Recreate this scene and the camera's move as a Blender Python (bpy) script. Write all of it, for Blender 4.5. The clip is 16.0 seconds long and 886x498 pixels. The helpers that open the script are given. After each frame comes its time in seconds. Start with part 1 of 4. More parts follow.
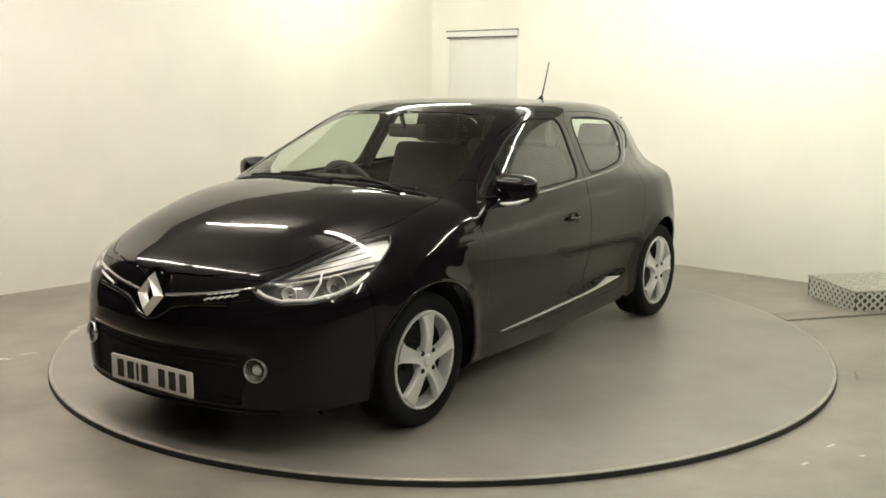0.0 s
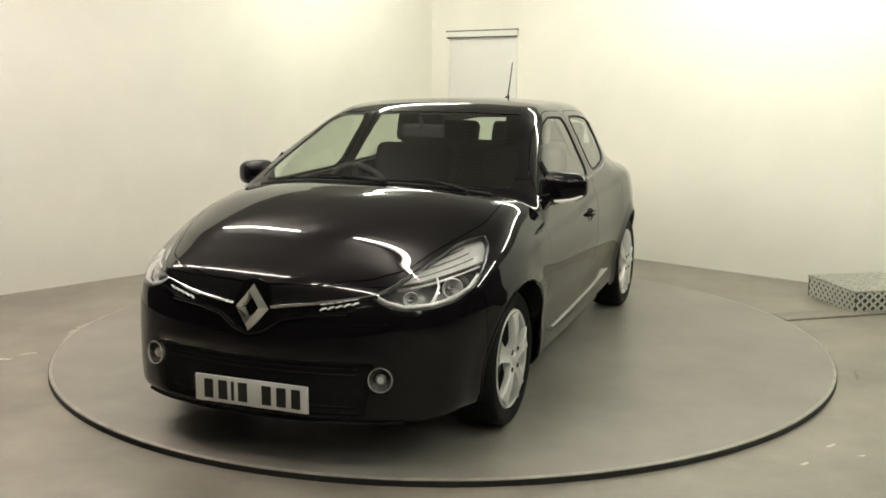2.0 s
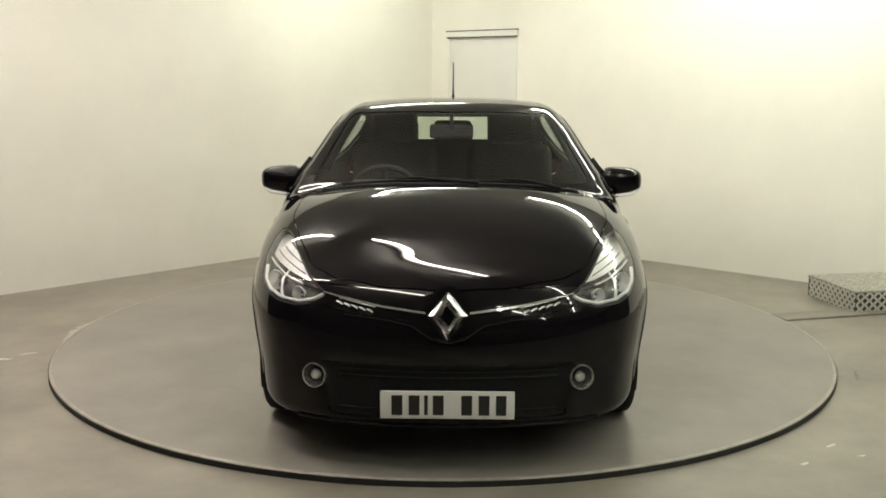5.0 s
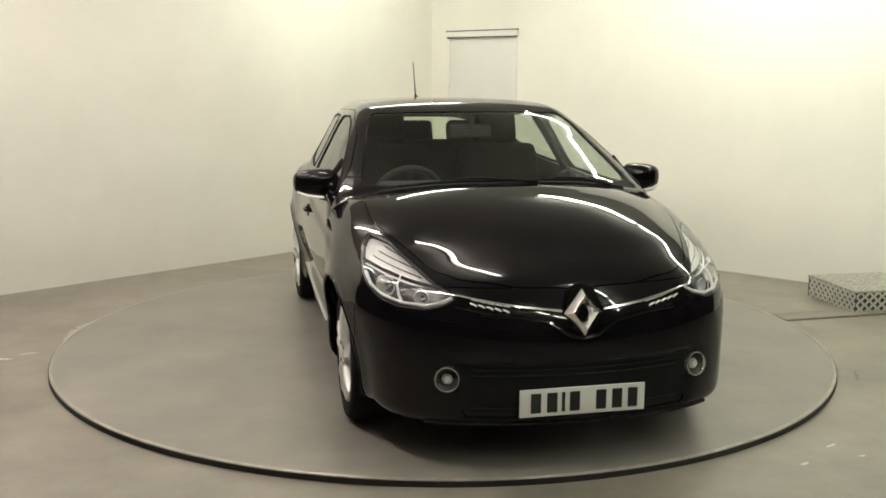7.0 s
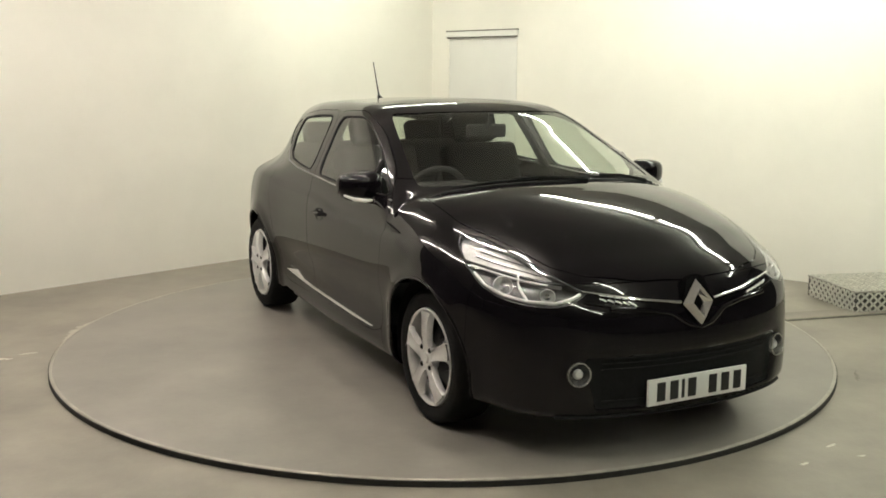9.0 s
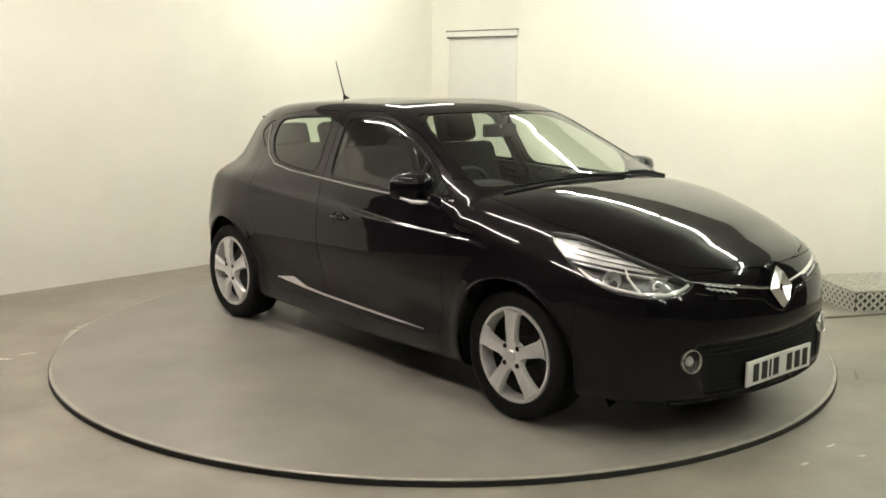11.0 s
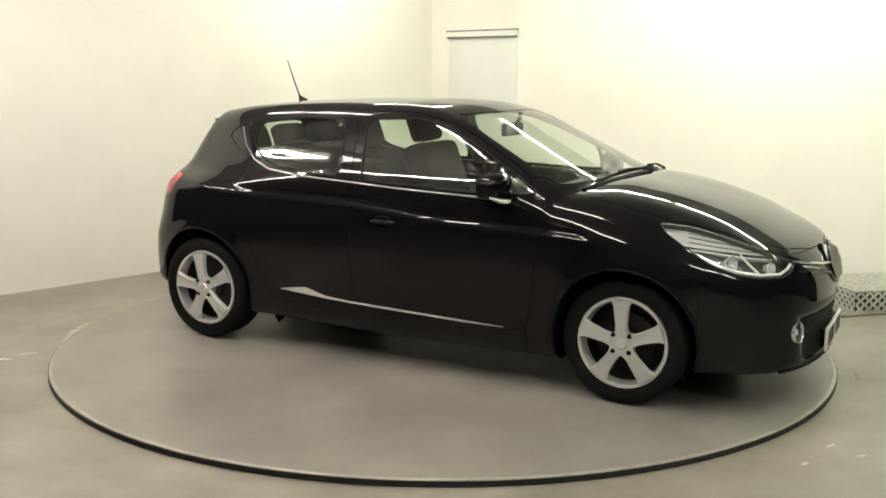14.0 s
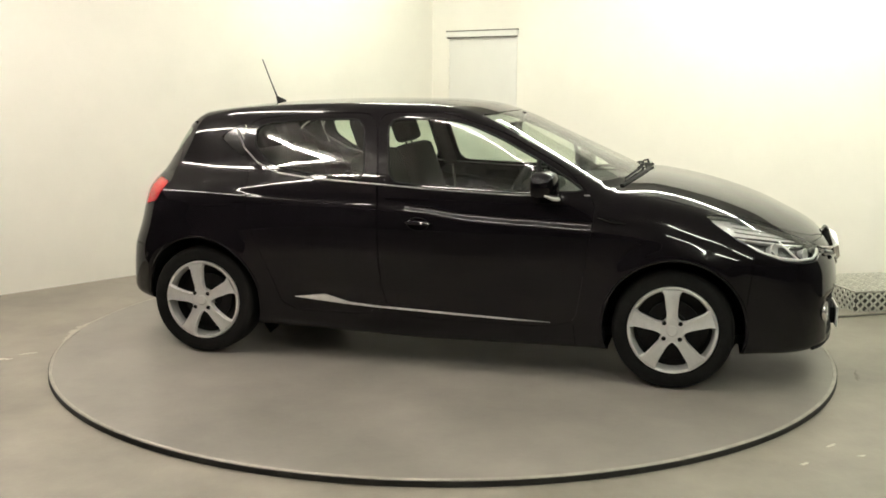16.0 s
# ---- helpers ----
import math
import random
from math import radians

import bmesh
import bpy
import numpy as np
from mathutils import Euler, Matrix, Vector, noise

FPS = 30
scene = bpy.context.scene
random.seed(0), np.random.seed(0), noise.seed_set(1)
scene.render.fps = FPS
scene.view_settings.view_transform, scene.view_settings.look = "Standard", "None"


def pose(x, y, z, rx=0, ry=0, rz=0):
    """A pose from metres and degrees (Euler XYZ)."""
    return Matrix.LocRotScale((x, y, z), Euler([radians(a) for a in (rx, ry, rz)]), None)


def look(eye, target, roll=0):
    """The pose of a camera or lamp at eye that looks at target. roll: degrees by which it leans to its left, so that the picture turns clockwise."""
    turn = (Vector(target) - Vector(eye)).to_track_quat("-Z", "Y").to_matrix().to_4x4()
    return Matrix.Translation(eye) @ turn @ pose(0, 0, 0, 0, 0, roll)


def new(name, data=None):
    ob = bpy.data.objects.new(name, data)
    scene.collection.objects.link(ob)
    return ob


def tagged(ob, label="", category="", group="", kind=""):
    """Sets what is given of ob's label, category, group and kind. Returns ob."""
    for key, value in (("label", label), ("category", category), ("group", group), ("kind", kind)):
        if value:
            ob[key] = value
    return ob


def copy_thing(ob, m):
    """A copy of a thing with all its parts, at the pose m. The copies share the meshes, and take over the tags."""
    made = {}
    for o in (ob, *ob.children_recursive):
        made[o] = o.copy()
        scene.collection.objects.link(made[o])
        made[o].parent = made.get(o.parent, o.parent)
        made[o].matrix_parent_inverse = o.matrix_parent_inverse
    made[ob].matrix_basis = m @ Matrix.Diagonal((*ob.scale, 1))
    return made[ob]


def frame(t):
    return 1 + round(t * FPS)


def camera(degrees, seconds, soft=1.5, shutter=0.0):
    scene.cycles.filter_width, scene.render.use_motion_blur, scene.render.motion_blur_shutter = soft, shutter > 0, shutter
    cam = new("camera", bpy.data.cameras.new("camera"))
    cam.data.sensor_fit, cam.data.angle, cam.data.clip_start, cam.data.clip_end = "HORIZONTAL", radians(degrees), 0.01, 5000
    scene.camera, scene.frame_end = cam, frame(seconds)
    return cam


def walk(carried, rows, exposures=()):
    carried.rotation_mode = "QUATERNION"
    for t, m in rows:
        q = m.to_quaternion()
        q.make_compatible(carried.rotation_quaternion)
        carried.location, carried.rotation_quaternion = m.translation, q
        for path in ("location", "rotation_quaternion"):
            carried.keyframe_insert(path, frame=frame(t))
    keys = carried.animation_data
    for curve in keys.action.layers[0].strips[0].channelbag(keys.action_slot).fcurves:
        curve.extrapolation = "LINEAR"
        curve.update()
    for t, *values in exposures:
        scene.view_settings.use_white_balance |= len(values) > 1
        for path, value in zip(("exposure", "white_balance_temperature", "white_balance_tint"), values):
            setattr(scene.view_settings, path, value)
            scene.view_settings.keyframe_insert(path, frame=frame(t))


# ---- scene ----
# Camera on a tripod, looking over a turntable into the corner of a white studio.
TABLE = 0.03            # the turntable's top above the floor
cam = camera(48.48, 16.0, soft=1.7)
eye = (-0.2403, -5.8685, 1.5385 + TABLE)
aim = (eye[0] + math.sin(radians(2.3367)), eye[1] + math.cos(radians(2.3367)), eye[2] - math.tan(radians(9.8096)))
SHOT = look(eye, aim, 0.2392)
walk(cam, [(0.0, SHOT), (16.0, SHOT)], exposures=[(0.0, 0.06), (1.0, 0.0), (3.0, -0.10), (7.5, -0.15), (9.0, -0.10), (12.5, 0.08), (14.5, 0.12), (16.0, 0.13)])


def heading(t):
    """The turn of the table, in degrees, at t seconds."""
    s = (t - 8) / 8
    return -72.319 + 6.9578 * (t - 8) + 0.1574 * s * s - 0.4759 * s ** 3


# ---- light ----
world = bpy.data.worlds.new("studio_world")
world.use_nodes = True
world.node_tree.nodes["Background"].inputs[0].default_value = (0.9, 0.92, 1.0, 1)
world.node_tree.nodes["Background"].inputs[1].default_value = 0.02
scene.world = world
CEILING = 2.75
TUBE_GLOW = 97.0

# ---- materials ----


def material(name, color, rough=0.5, metal=0.0, vary=0.0, scale=8.0, bump=0.0, bump_scale=60.0, coat=0.0, spec=0.5, color2=None, rough_vary=0.0):
    """A surface with mottling at two scales and fine relief."""
    m = bpy.data.materials.new(name)
    m.use_nodes = True
    nt = m.node_tree
    b = nt.nodes["Principled BSDF"]
    b.inputs["Base Color"].default_value = (*color, 1)
    b.inputs["Roughness"].default_value = rough
    b.inputs["Metallic"].default_value = metal
    b.inputs["Coat Weight"].default_value = coat
    b.inputs["Coat Roughness"].default_value = 0.03
    b.inputs["Coat IOR"].default_value = 1.37
    b.inputs["Specular IOR Level"].default_value = spec
    co = nt.nodes.new("ShaderNodeTexCoord")
    if vary or color2:
        big = nt.nodes.new("ShaderNodeTexNoise")
        big.inputs["Scale"].default_value = scale
        big.inputs["Detail"].default_value = 8
        big.inputs["Roughness"].default_value = 0.62
        nt.links.new(co.outputs["Object"], big.inputs["Vector"])
        ramp = nt.nodes.new("ShaderNodeMapRange")
        ramp.inputs[1].default_value, ramp.inputs[2].default_value = 0.3, 0.7
        nt.links.new(big.outputs[0], ramp.inputs[0])
        mix = nt.nodes.new("ShaderNodeMix")
        mix.data_type = "RGBA"
        mix.inputs[6].default_value = (*[c * (1 - vary) for c in color], 1)
        mix.inputs[7].default_value = (*(color2 or [min(1, c * (1 + vary)) for c in color]), 1)
        nt.links.new(ramp.outputs[0], mix.inputs[0])
        nt.links.new(mix.outputs[2], b.inputs["Base Color"])
        if rough_vary:
            rr = nt.nodes.new("ShaderNodeMapRange")
            rr.inputs[3].default_value, rr.inputs[4].default_value = rough - rough_vary, rough + rough_vary
            nt.links.new(big.outputs[0], rr.inputs[0])
            nt.links.new(rr.outputs[0], b.inputs["Roughness"])
    if bump:
        fine = nt.nodes.new("ShaderNodeTexNoise")
        fine.inputs["Scale"].default_value = bump_scale
        fine.inputs["Detail"].default_value = 4
        nt.links.new(co.outputs["Object"], fine.inputs["Vector"])
        bp = nt.nodes.new("ShaderNodeBump")
        bp.inputs["Strength"].default_value = bump
        bp.inputs["Distance"].default_value = 0.01
        nt.links.new(fine.outputs[0], bp.inputs["Height"])
        nt.links.new(bp.outputs[0], b.inputs["Normal"])
    return m


def glow(name, color, strength):
    m = bpy.data.materials.new(name)
    m.use_nodes = True
    nt = m.node_tree
    nt.nodes.remove(nt.nodes["Principled BSDF"])
    e = nt.nodes.new("ShaderNodeEmission")
    e.inputs[0].default_value, e.inputs[1].default_value = (*color, 1), strength
    nt.links.new(e.outputs[0], nt.nodes["Material Output"].inputs[0])
    return m


def pane(name, tint, rough=0.0):
    """Thin glass: clear with a tint, glossier at a slant."""
    m = bpy.data.materials.new(name)
    m.use_nodes = True
    nt = m.node_tree
    nt.nodes.remove(nt.nodes["Principled BSDF"])
    clear, shine, mix, slant, power, gain = (nt.nodes.new("ShaderNode" + k) for k in ("BsdfTransparent", "BsdfGlossy", "MixShader", "LayerWeight", "Math", "MapRange"))
    clear.inputs[0].default_value = (*tint, 1)
    shine.inputs["Roughness"].default_value = rough
    slant.inputs[0].default_value = 0.5
    power.operation = "POWER"
    power.inputs[1].default_value = 4.5
    gain.inputs[3].default_value, gain.inputs[4].default_value = 0.085, 1.0
    nt.links.new(slant.outputs["Facing"], power.inputs[0])
    nt.links.new(power.outputs[0], gain.inputs[0])
    nt.links.new(gain.outputs[0], mix.inputs[0])
    nt.links.new(clear.outputs[0], mix.inputs[1])
    nt.links.new(shine.outputs[0], mix.inputs[2])
    nt.links.new(mix.outputs[0], nt.nodes["Material Output"].inputs[0])
    return m


WALL = material("wall_paint", (0.86, 0.838, 0.765), 0.55, vary=0.035, scale=1.3, bump=0.10, bump_scale=35)
DARKWALL = material("charcoal_paint", (0.035, 0.034, 0.033), 0.7, vary=0.2, scale=1.5, bump=0.1)
CEIL = material("ceiling_paint", (0.42, 0.41, 0.385), 0.8, vary=0.03, scale=1.5, bump=0.1)
FLOOR = material("floor_concrete", (0.256, 0.232, 0.194), 0.42, vary=0.30, scale=1.4, bump=0.10, bump_scale=45, rough_vary=0.05)
STEEL = material("turntable_paint", (0.246, 0.227, 0.201), 0.35, vary=0.26, scale=1.3, bump=0.05, bump_scale=30, rough_vary=0.10)
EDGE = material("worn_edge_steel", (0.40, 0.375, 0.33), 0.45, metal=0.3, vary=0.2, scale=14)
RIMDARK = material("rim_rubber", (0.018, 0.017, 0.015), 0.7, vary=0.3, scale=20)
PAINT = material("black_car_paint", (0.0056, 0.0047, 0.0060), 0.45, coat=1.0, spec=0.0, vary=0.15, scale=40)
GLOSS = material("gloss_black_plastic", (0.005, 0.005, 0.005), 0.10, spec=0.35, vary=0.1, scale=20)
MATT = material("matt_black_plastic", (0.009, 0.009, 0.009), 0.6, spec=0.12, vary=0.25, scale=60, bump=0.2, bump_scale=300)
RUBBER = material("tyre_rubber", (0.007, 0.0068, 0.0066), 0.75, spec=0.15, vary=0.3, scale=30, bump=0.2, bump_scale=160)
ALLOY = material("silver_alloy", (0.76, 0.75, 0.74), 0.32, metal=0.45, vary=0.05, scale=30)
BARREL = material("shaded_alloy", (0.030, 0.029, 0.029), 0.5, metal=0.6, vary=0.2, scale=25)
CHROME = material("chrome", (0.80, 0.80, 0.80), 0.08, metal=1.0, vary=0.03, scale=30)
BADGE = material("badge_chrome", (0.72, 0.72, 0.72), 0.16, metal=1.0, vary=0.05, scale=30)
STRIP = material("bright_sill_trim", (0.66, 0.65, 0.63), 0.28, metal=0.35, vary=0.06, scale=30)
SATIN = material("satin_trim", (0.66, 0.65, 0.63), 0.22, metal=0.85, vary=0.05, scale=30)
BOWL = material("lamp_reflector", (0.86, 0.86, 0.85), 0.24, metal=0.40, vary=0.10, scale=50, bump=0.7, bump_scale=45)
LAMPGREY = material("lamp_inner_grey", (0.15, 0.15, 0.15), 0.25, metal=0.7, vary=0.5, scale=45, bump=0.5, bump_scale=60)
GUIDE = material("light_guide_white", (0.85, 0.85, 0.84), 0.2, vary=0.03, scale=30)
LAMPDARK = material("lamp_bezel", (0.05, 0.05, 0.052), 0.25, metal=0.3, vary=0.15, scale=40)
PLATE = material("plate_white", (0.78, 0.78, 0.75), 0.35, vary=0.02, scale=20)
INK = material("plate_black", (0.012, 0.012, 0.012), 0.4, vary=0.1, scale=30)
RED = material("red_lens", (0.42, 0.004, 0.010), 0.15, coat=0.2, vary=0.1, scale=30)
FABRIC = material("seat_fabric", (0.019, 0.0185, 0.0185), 0.9, spec=0.15, vary=0.3, scale=120, bump=0.3, bump_scale=400)
DASH = material("dash_plastic", (0.030, 0.029, 0.029), 0.65, spec=0.25, vary=0.2, scale=50, bump=0.25, bump_scale=350)
WHITEBOX = material("ramp_steel", (0.66, 0.65, 0.58), 0.45, metal=0.2, vary=0.25, scale=18)
WAIST = material("waist_trim", (0.26, 0.255, 0.245), 0.3, metal=0.5, vary=0.1, scale=30)
RAMPDARK = material("ramp_hole_shade", (0.075, 0.072, 0.062), 0.6, vary=0.4, scale=25)
GALV = material("tread_plate", (0.38, 0.375, 0.33), 0.42, metal=0.3, vary=0.35, scale=30)
DOORPAINT = material("door_paint", (0.78, 0.775, 0.735), 0.45, vary=0.02, scale=3, bump=0.05)
GROOVE = material("door_groove", (0.16, 0.155, 0.13), 0.6, vary=0.3, scale=12)
LAMPBODY = material("batten_white", (0.75, 0.75, 0.72), 0.4, vary=0.03, scale=10)
TUBE = glow("warm_tube", (1.0, 0.92, 0.82), TUBE_GLOW * 1.22)
TUBE_COOL = glow("cool_tube", (0.965, 1.0, 0.84), TUBE_GLOW * 1.0)
GLASS = pane("clear_glass", (0.90, 0.95, 0.89))
TINT = pane("side_glass", (0.80, 0.88, 0.80))
LENS = pane("lamp_lens", (0.95, 0.95, 0.95))

# ---- building helpers ----


def mesh_of(name, verts, faces, mat, smooth=True):
    me = bpy.data.meshes.new(name)
    me.from_pydata([tuple(v) for v in verts], [], [tuple(f) for f in faces])
    me.materials.append(mat)
    if smooth:
        me.shade_smooth()
    return me


def part(name, bm, mat, parent, label="", smooth=True, angle=40):
    """One mesh object under a thing or under a part."""
    if isinstance(bm, bmesh.types.BMesh):
        me = bpy.data.meshes.new(name)
        bmesh.ops.recalc_face_normals(bm, faces=bm.faces)
        bm.to_mesh(me)
        bm.free()
        me.materials.append(mat)
        if smooth:
            me.shade_smooth()
            me.set_sharp_from_angle(angle=radians(angle))
    else:
        me = bm
    ob = new(name, me)
    if parent:
        ob.parent = parent
    return tagged(ob, label)


def box(sx, sy, sz, at=(0, 0, 0), bevel=0.0, turn=None, seg=2):
    bm = bmesh.new()
    bmesh.ops.create_cube(bm, size=1)
    bmesh.ops.scale(bm, vec=(sx, sy, sz), verts=bm.verts)
    if bevel:
        bmesh.ops.bevel(bm, geom=bm.edges[:], offset=bevel, segments=seg, affect="EDGES", profile=0.6)
    bm.transform(Matrix.Translation(at) @ (turn or Matrix()))
    return bm


def lathe(profile, n=48, axis="y", closed=False):
    """Turns (radius, along) pairs round the axis."""
    bm = bmesh.new()
    rings = []
    for i in range(n):
        c, s = math.cos(2 * math.pi * i / n), math.sin(2 * math.pi * i / n)
        rings.append([bm.verts.new({"y": (r * c, h, r * s), "z": (r * c, r * s, h), "x": (h, r * c, r * s)}[axis]) for r, h in profile])
    k = len(profile)
    for i in range(n):
        a, b = rings[i], rings[(i + 1) % n]
        for j in range(k if closed else k - 1):
            bm.faces.new((a[j], a[(j + 1) % k], b[(j + 1) % k], b[j]))
    bmesh.ops.remove_doubles(bm, verts=bm.verts, dist=1e-5)
    return bm


def tube(points, radius, n=8, flat=1.0):
    """A round bar along a line of points."""
    pts = [Vector(q) for q in points]
    bm = bmesh.new()
    rows = []
    for i, q in enumerate(pts):
        d = (pts[min(i + 1, len(pts) - 1)] - pts[max(i - 1, 0)]).normalized()
        u = d.cross(Vector((0, 0, 1)))
        u = u.normalized() if u.length > 1e-3 else Vector((1, 0, 0))
        v = u.cross(d)
        r = radius[i] if isinstance(radius, (list, tuple)) else radius
        rows.append([bm.verts.new(q + u * (r * math.cos(2 * math.pi * k / n)) + v * (r * flat * math.sin(2 * math.pi * k / n))) for k in range(n)])
    for a, b in zip(rows, rows[1:]):
        for k in range(n):
            bm.faces.new((a[k], a[(k + 1) % n], b[(k + 1) % n], b[k]))
    bm.faces.new(rows[0])
    bm.faces.new(rows[-1])
    return bm


def prism(outline, depth, bevel=0.0):
    """An outline in x and z, thick along y."""
    bm = bmesh.new()
    f = bm.faces.new([bm.verts.new((x, -depth / 2, z)) for x, z in outline])
    made = bmesh.ops.extrude_face_region(bm, geom=[f])
    bmesh.ops.translate(bm, vec=(0, depth, 0), verts=[g for g in made["geom"] if isinstance(g, bmesh.types.BMVert)])
    if bevel:
        bmesh.ops.bevel(bm, geom=bm.edges[:], offset=bevel, segments=2, affect="EDGES")
    return bm


def join(*bms):
    out = bmesh.new()
    for b in bms:
        me = bpy.data.meshes.new("tmp")
        b.to_mesh(me)
        b.free()
        out.from_mesh(me)
        bpy.data.meshes.remove(me)
    return out


def moved(bm, m):
    bm.transform(m)
    return bm


# ---- the studio ----
S2 = math.sqrt(0.5)
CORNER = Vector((0.06, 4.29, 0))
ALONG_R = Vector((math.cos(radians(-43.0)), math.sin(radians(-43.0)), 0))    # along the east wall, from the corner
ALONG_L = Vector((ALONG_R.y, -ALONG_R.x, 0))
SIZE = 12.5
WHITE = 5.8             # how far the white walls run from the corner
ROOM = Matrix.Translation(CORNER) @ Matrix(((ALONG_R.x, -ALONG_L.x, 0, 0), (ALONG_R.y, -ALONG_L.y, 0, 0), (0, 0, 1, 0), (0, 0, 0, 1)))
# in room space x runs along the east wall, -y along the west wall


WEST = ROOM @ Matrix.Rotation(radians(-4), 4, "Z")      # the west wall stands a little out of square


def slab(name, lo, hi, mat, label, category, space=ROOM):
    size = [b - a for a, b in zip(lo, hi)]
    mid = [(a + b) / 2 for a, b in zip(lo, hi)]
    ob = part(name, moved(box(*size), space @ Matrix.Translation(mid)), mat, None, smooth=False)
    return tagged(ob, label, category, kind="structure")


slab("floor", (-1.4, -SIZE - 0.2, -0.2), (SIZE + 0.2, 0.2, 0.0), FLOOR, "smooth grey-beige sealed concrete floor with faint stains", "floor")
slab("ceiling", (-1.4, -SIZE - 0.2, CEILING), (SIZE + 0.2, 0.2, CEILING + 0.15), CEIL, "pale grey painted studio ceiling", "ceiling")
DOOR_X, DOOR_W, DOOR_H = 0.215, 0.85, 1.975
slab("wall_west_end", (-0.2, -SIZE, 0), (0, -WHITE, CEILING), DARKWALL, "charcoal painted wall beyond the white corner", "wall", WEST)
slab("wall_west", (-0.2, -WHITE, 0), (0, 0, CEILING), WALL, "cream white painted wall with scuffs low down", "wall", WEST)
slab("wall_south", (-1.4, -SIZE - 0.2, 0), (SIZE, -SIZE, CEILING), DARKWALL, "charcoal painted wall behind the camera", "wall")
slab("wall_east", (SIZE, -SIZE, 0), (SIZE + 0.2, 0, CEILING), DARKWALL, "charcoal painted side wall", "wall")
# the north wall with the door's opening cut through it
pieces = [((-0.2, 0, 0), (DOOR_X, 0.2, CEILING)), ((DOOR_X + DOOR_W, 0, 0), (WHITE + 0.6, 0.2, CEILING)), ((DOOR_X, 0, DOOR_H + 0.03), (DOOR_X + DOOR_W, 0.2, CEILING))]
bms = []
for lo, hi in pieces:
    bms.append(moved(box(*[b - a for a, b in zip(lo, hi)]), Matrix.Translation([(a + b) / 2 for a, b in zip(lo, hi)])))
tagged(part("wall_north", moved(join(*bms), ROOM), WALL, None, smooth=False), "cream white painted wall with a flush white door", "wall", kind="structure")
slab("wall_north_end", (WHITE + 0.6, 0, 0), (SIZE, 0.2, CEILING), DARKWALL, "charcoal painted wall beyond the white corner", "wall")
door = tagged(new("door_1"), "flush white painted door closed in the wall", "door", kind="structure")
door.matrix_basis = ROOM @ Matrix.Translation((DOOR_X + DOOR_W / 2, 0.0125, 0))
part("door_leaf", box(DOOR_W - 0.012, 0.044, DOOR_H - 0.012, (0, 0.012, DOOR_H / 2), 0.002), DOORPAINT, door, smooth=False)
part("head_trim", box(DOOR_W + 0.03, 0.03, 0.052, (0, -0.022, DOOR_H + 0.026), 0.004), DOORPAINT, door, "narrow head strip over the door")
part("trim_groove", box(DOOR_W + 0.03, 0.035, 0.011, (0, -0.022, DOOR_H + 0.058)), GROOVE, door, "dark gap line over the door")
part("leaf_gap", box(DOOR_W, 0.03, 0.014, (0, -0.022, DOOR_H - 0.007)), GROOVE, door, "dark gap line under the head strip")
# ceiling lights: rows of bare tubes, running parallel to the north wall


def light_batten(tube_mat):
    th = tagged(new("ceiling_light"), "white fluorescent batten with a bare glowing tube on the ceiling", "ceiling light", "ceiling lights")
    part("housing", box(1.50, 0.075, 0.05, (0, 0, -0.025), 0.008), LAMPBODY, th)
    part("glowing_tube", moved(lathe([(0.001, -0.72), (0.017, -0.72), (0.017, 0.72), (0.001, 0.72)], 12, "x"), Matrix.Translation((0, 0, -0.085))), tube_mat, th, "lit fluorescent tube")
    for sx in (-0.735, 0.735):
        part("lampholder", box(0.02, 0.035, 0.07, (sx, 0, -0.075), 0.004), LAMPBODY, th)
    return th


# (row, places along it, cool or warm, along the north wall or along the west wall)
# Spot 3.4 and rows -3.6 and -1.3: unseen tubes added to brighten the right
LIGHTS = [(-1.35, (-1.55, 0.65), 0, 1), (2.75, (0.15, 1.68, 3.4), 1, 1), (-3.3, (-2.2, -0.6), 0, 1), (-3.9, (1.35,), 0, 1), (-3.6, (4.2, 5.9), 1, 1), (-1.3, (3.3, 5.0), 1, 1), (2.3, (-1.9,), 1, 0)]
protos = {}
for off, spots, cool, along in LIGHTS:
    for s in spots:
        base = Vector((off / 2, off / 2, CEILING)) + Vector((S2, -S2, 0)) * s
        m = Matrix.Translation(base) @ Matrix.Rotation(radians(-45 if along else 45), 4, "Z")
        if cool not in protos:
            protos[cool] = light_batten(TUBE_COOL if cool else TUBE)
            protos[cool].matrix_basis = m
        else:
            copy_thing(protos[cool], m)

# ---- the turntable ----
table = tagged(new("turntable"), "round grey painted steel turntable with a dark rim", "turntable")
R = 2.254
part("deck", lathe([(0.0, TABLE), (0.6, TABLE), (1.3, TABLE), (R - 0.017, TABLE), (R - 0.0165, TABLE - 0.004)], 160, "z"), STEEL, table, smooth=True, angle=20)
part("edge_ring", lathe([(R - 0.016, TABLE - 0.006), (R - 0.016, TABLE + 0.001), (R - 0.004, TABLE + 0.001), (R, TABLE - 0.002), (R, TABLE - 0.005)], 160, "z"), EDGE, table, "worn bare steel edge")
part("skirt", lathe([(R - 0.004, TABLE - 0.004), (R + 0.004, TABLE - 0.006), (R + 0.004, 0.001), (R - 0.05, 0.001)], 160, "z"), RIMDARK, table, "black rubber skirt")

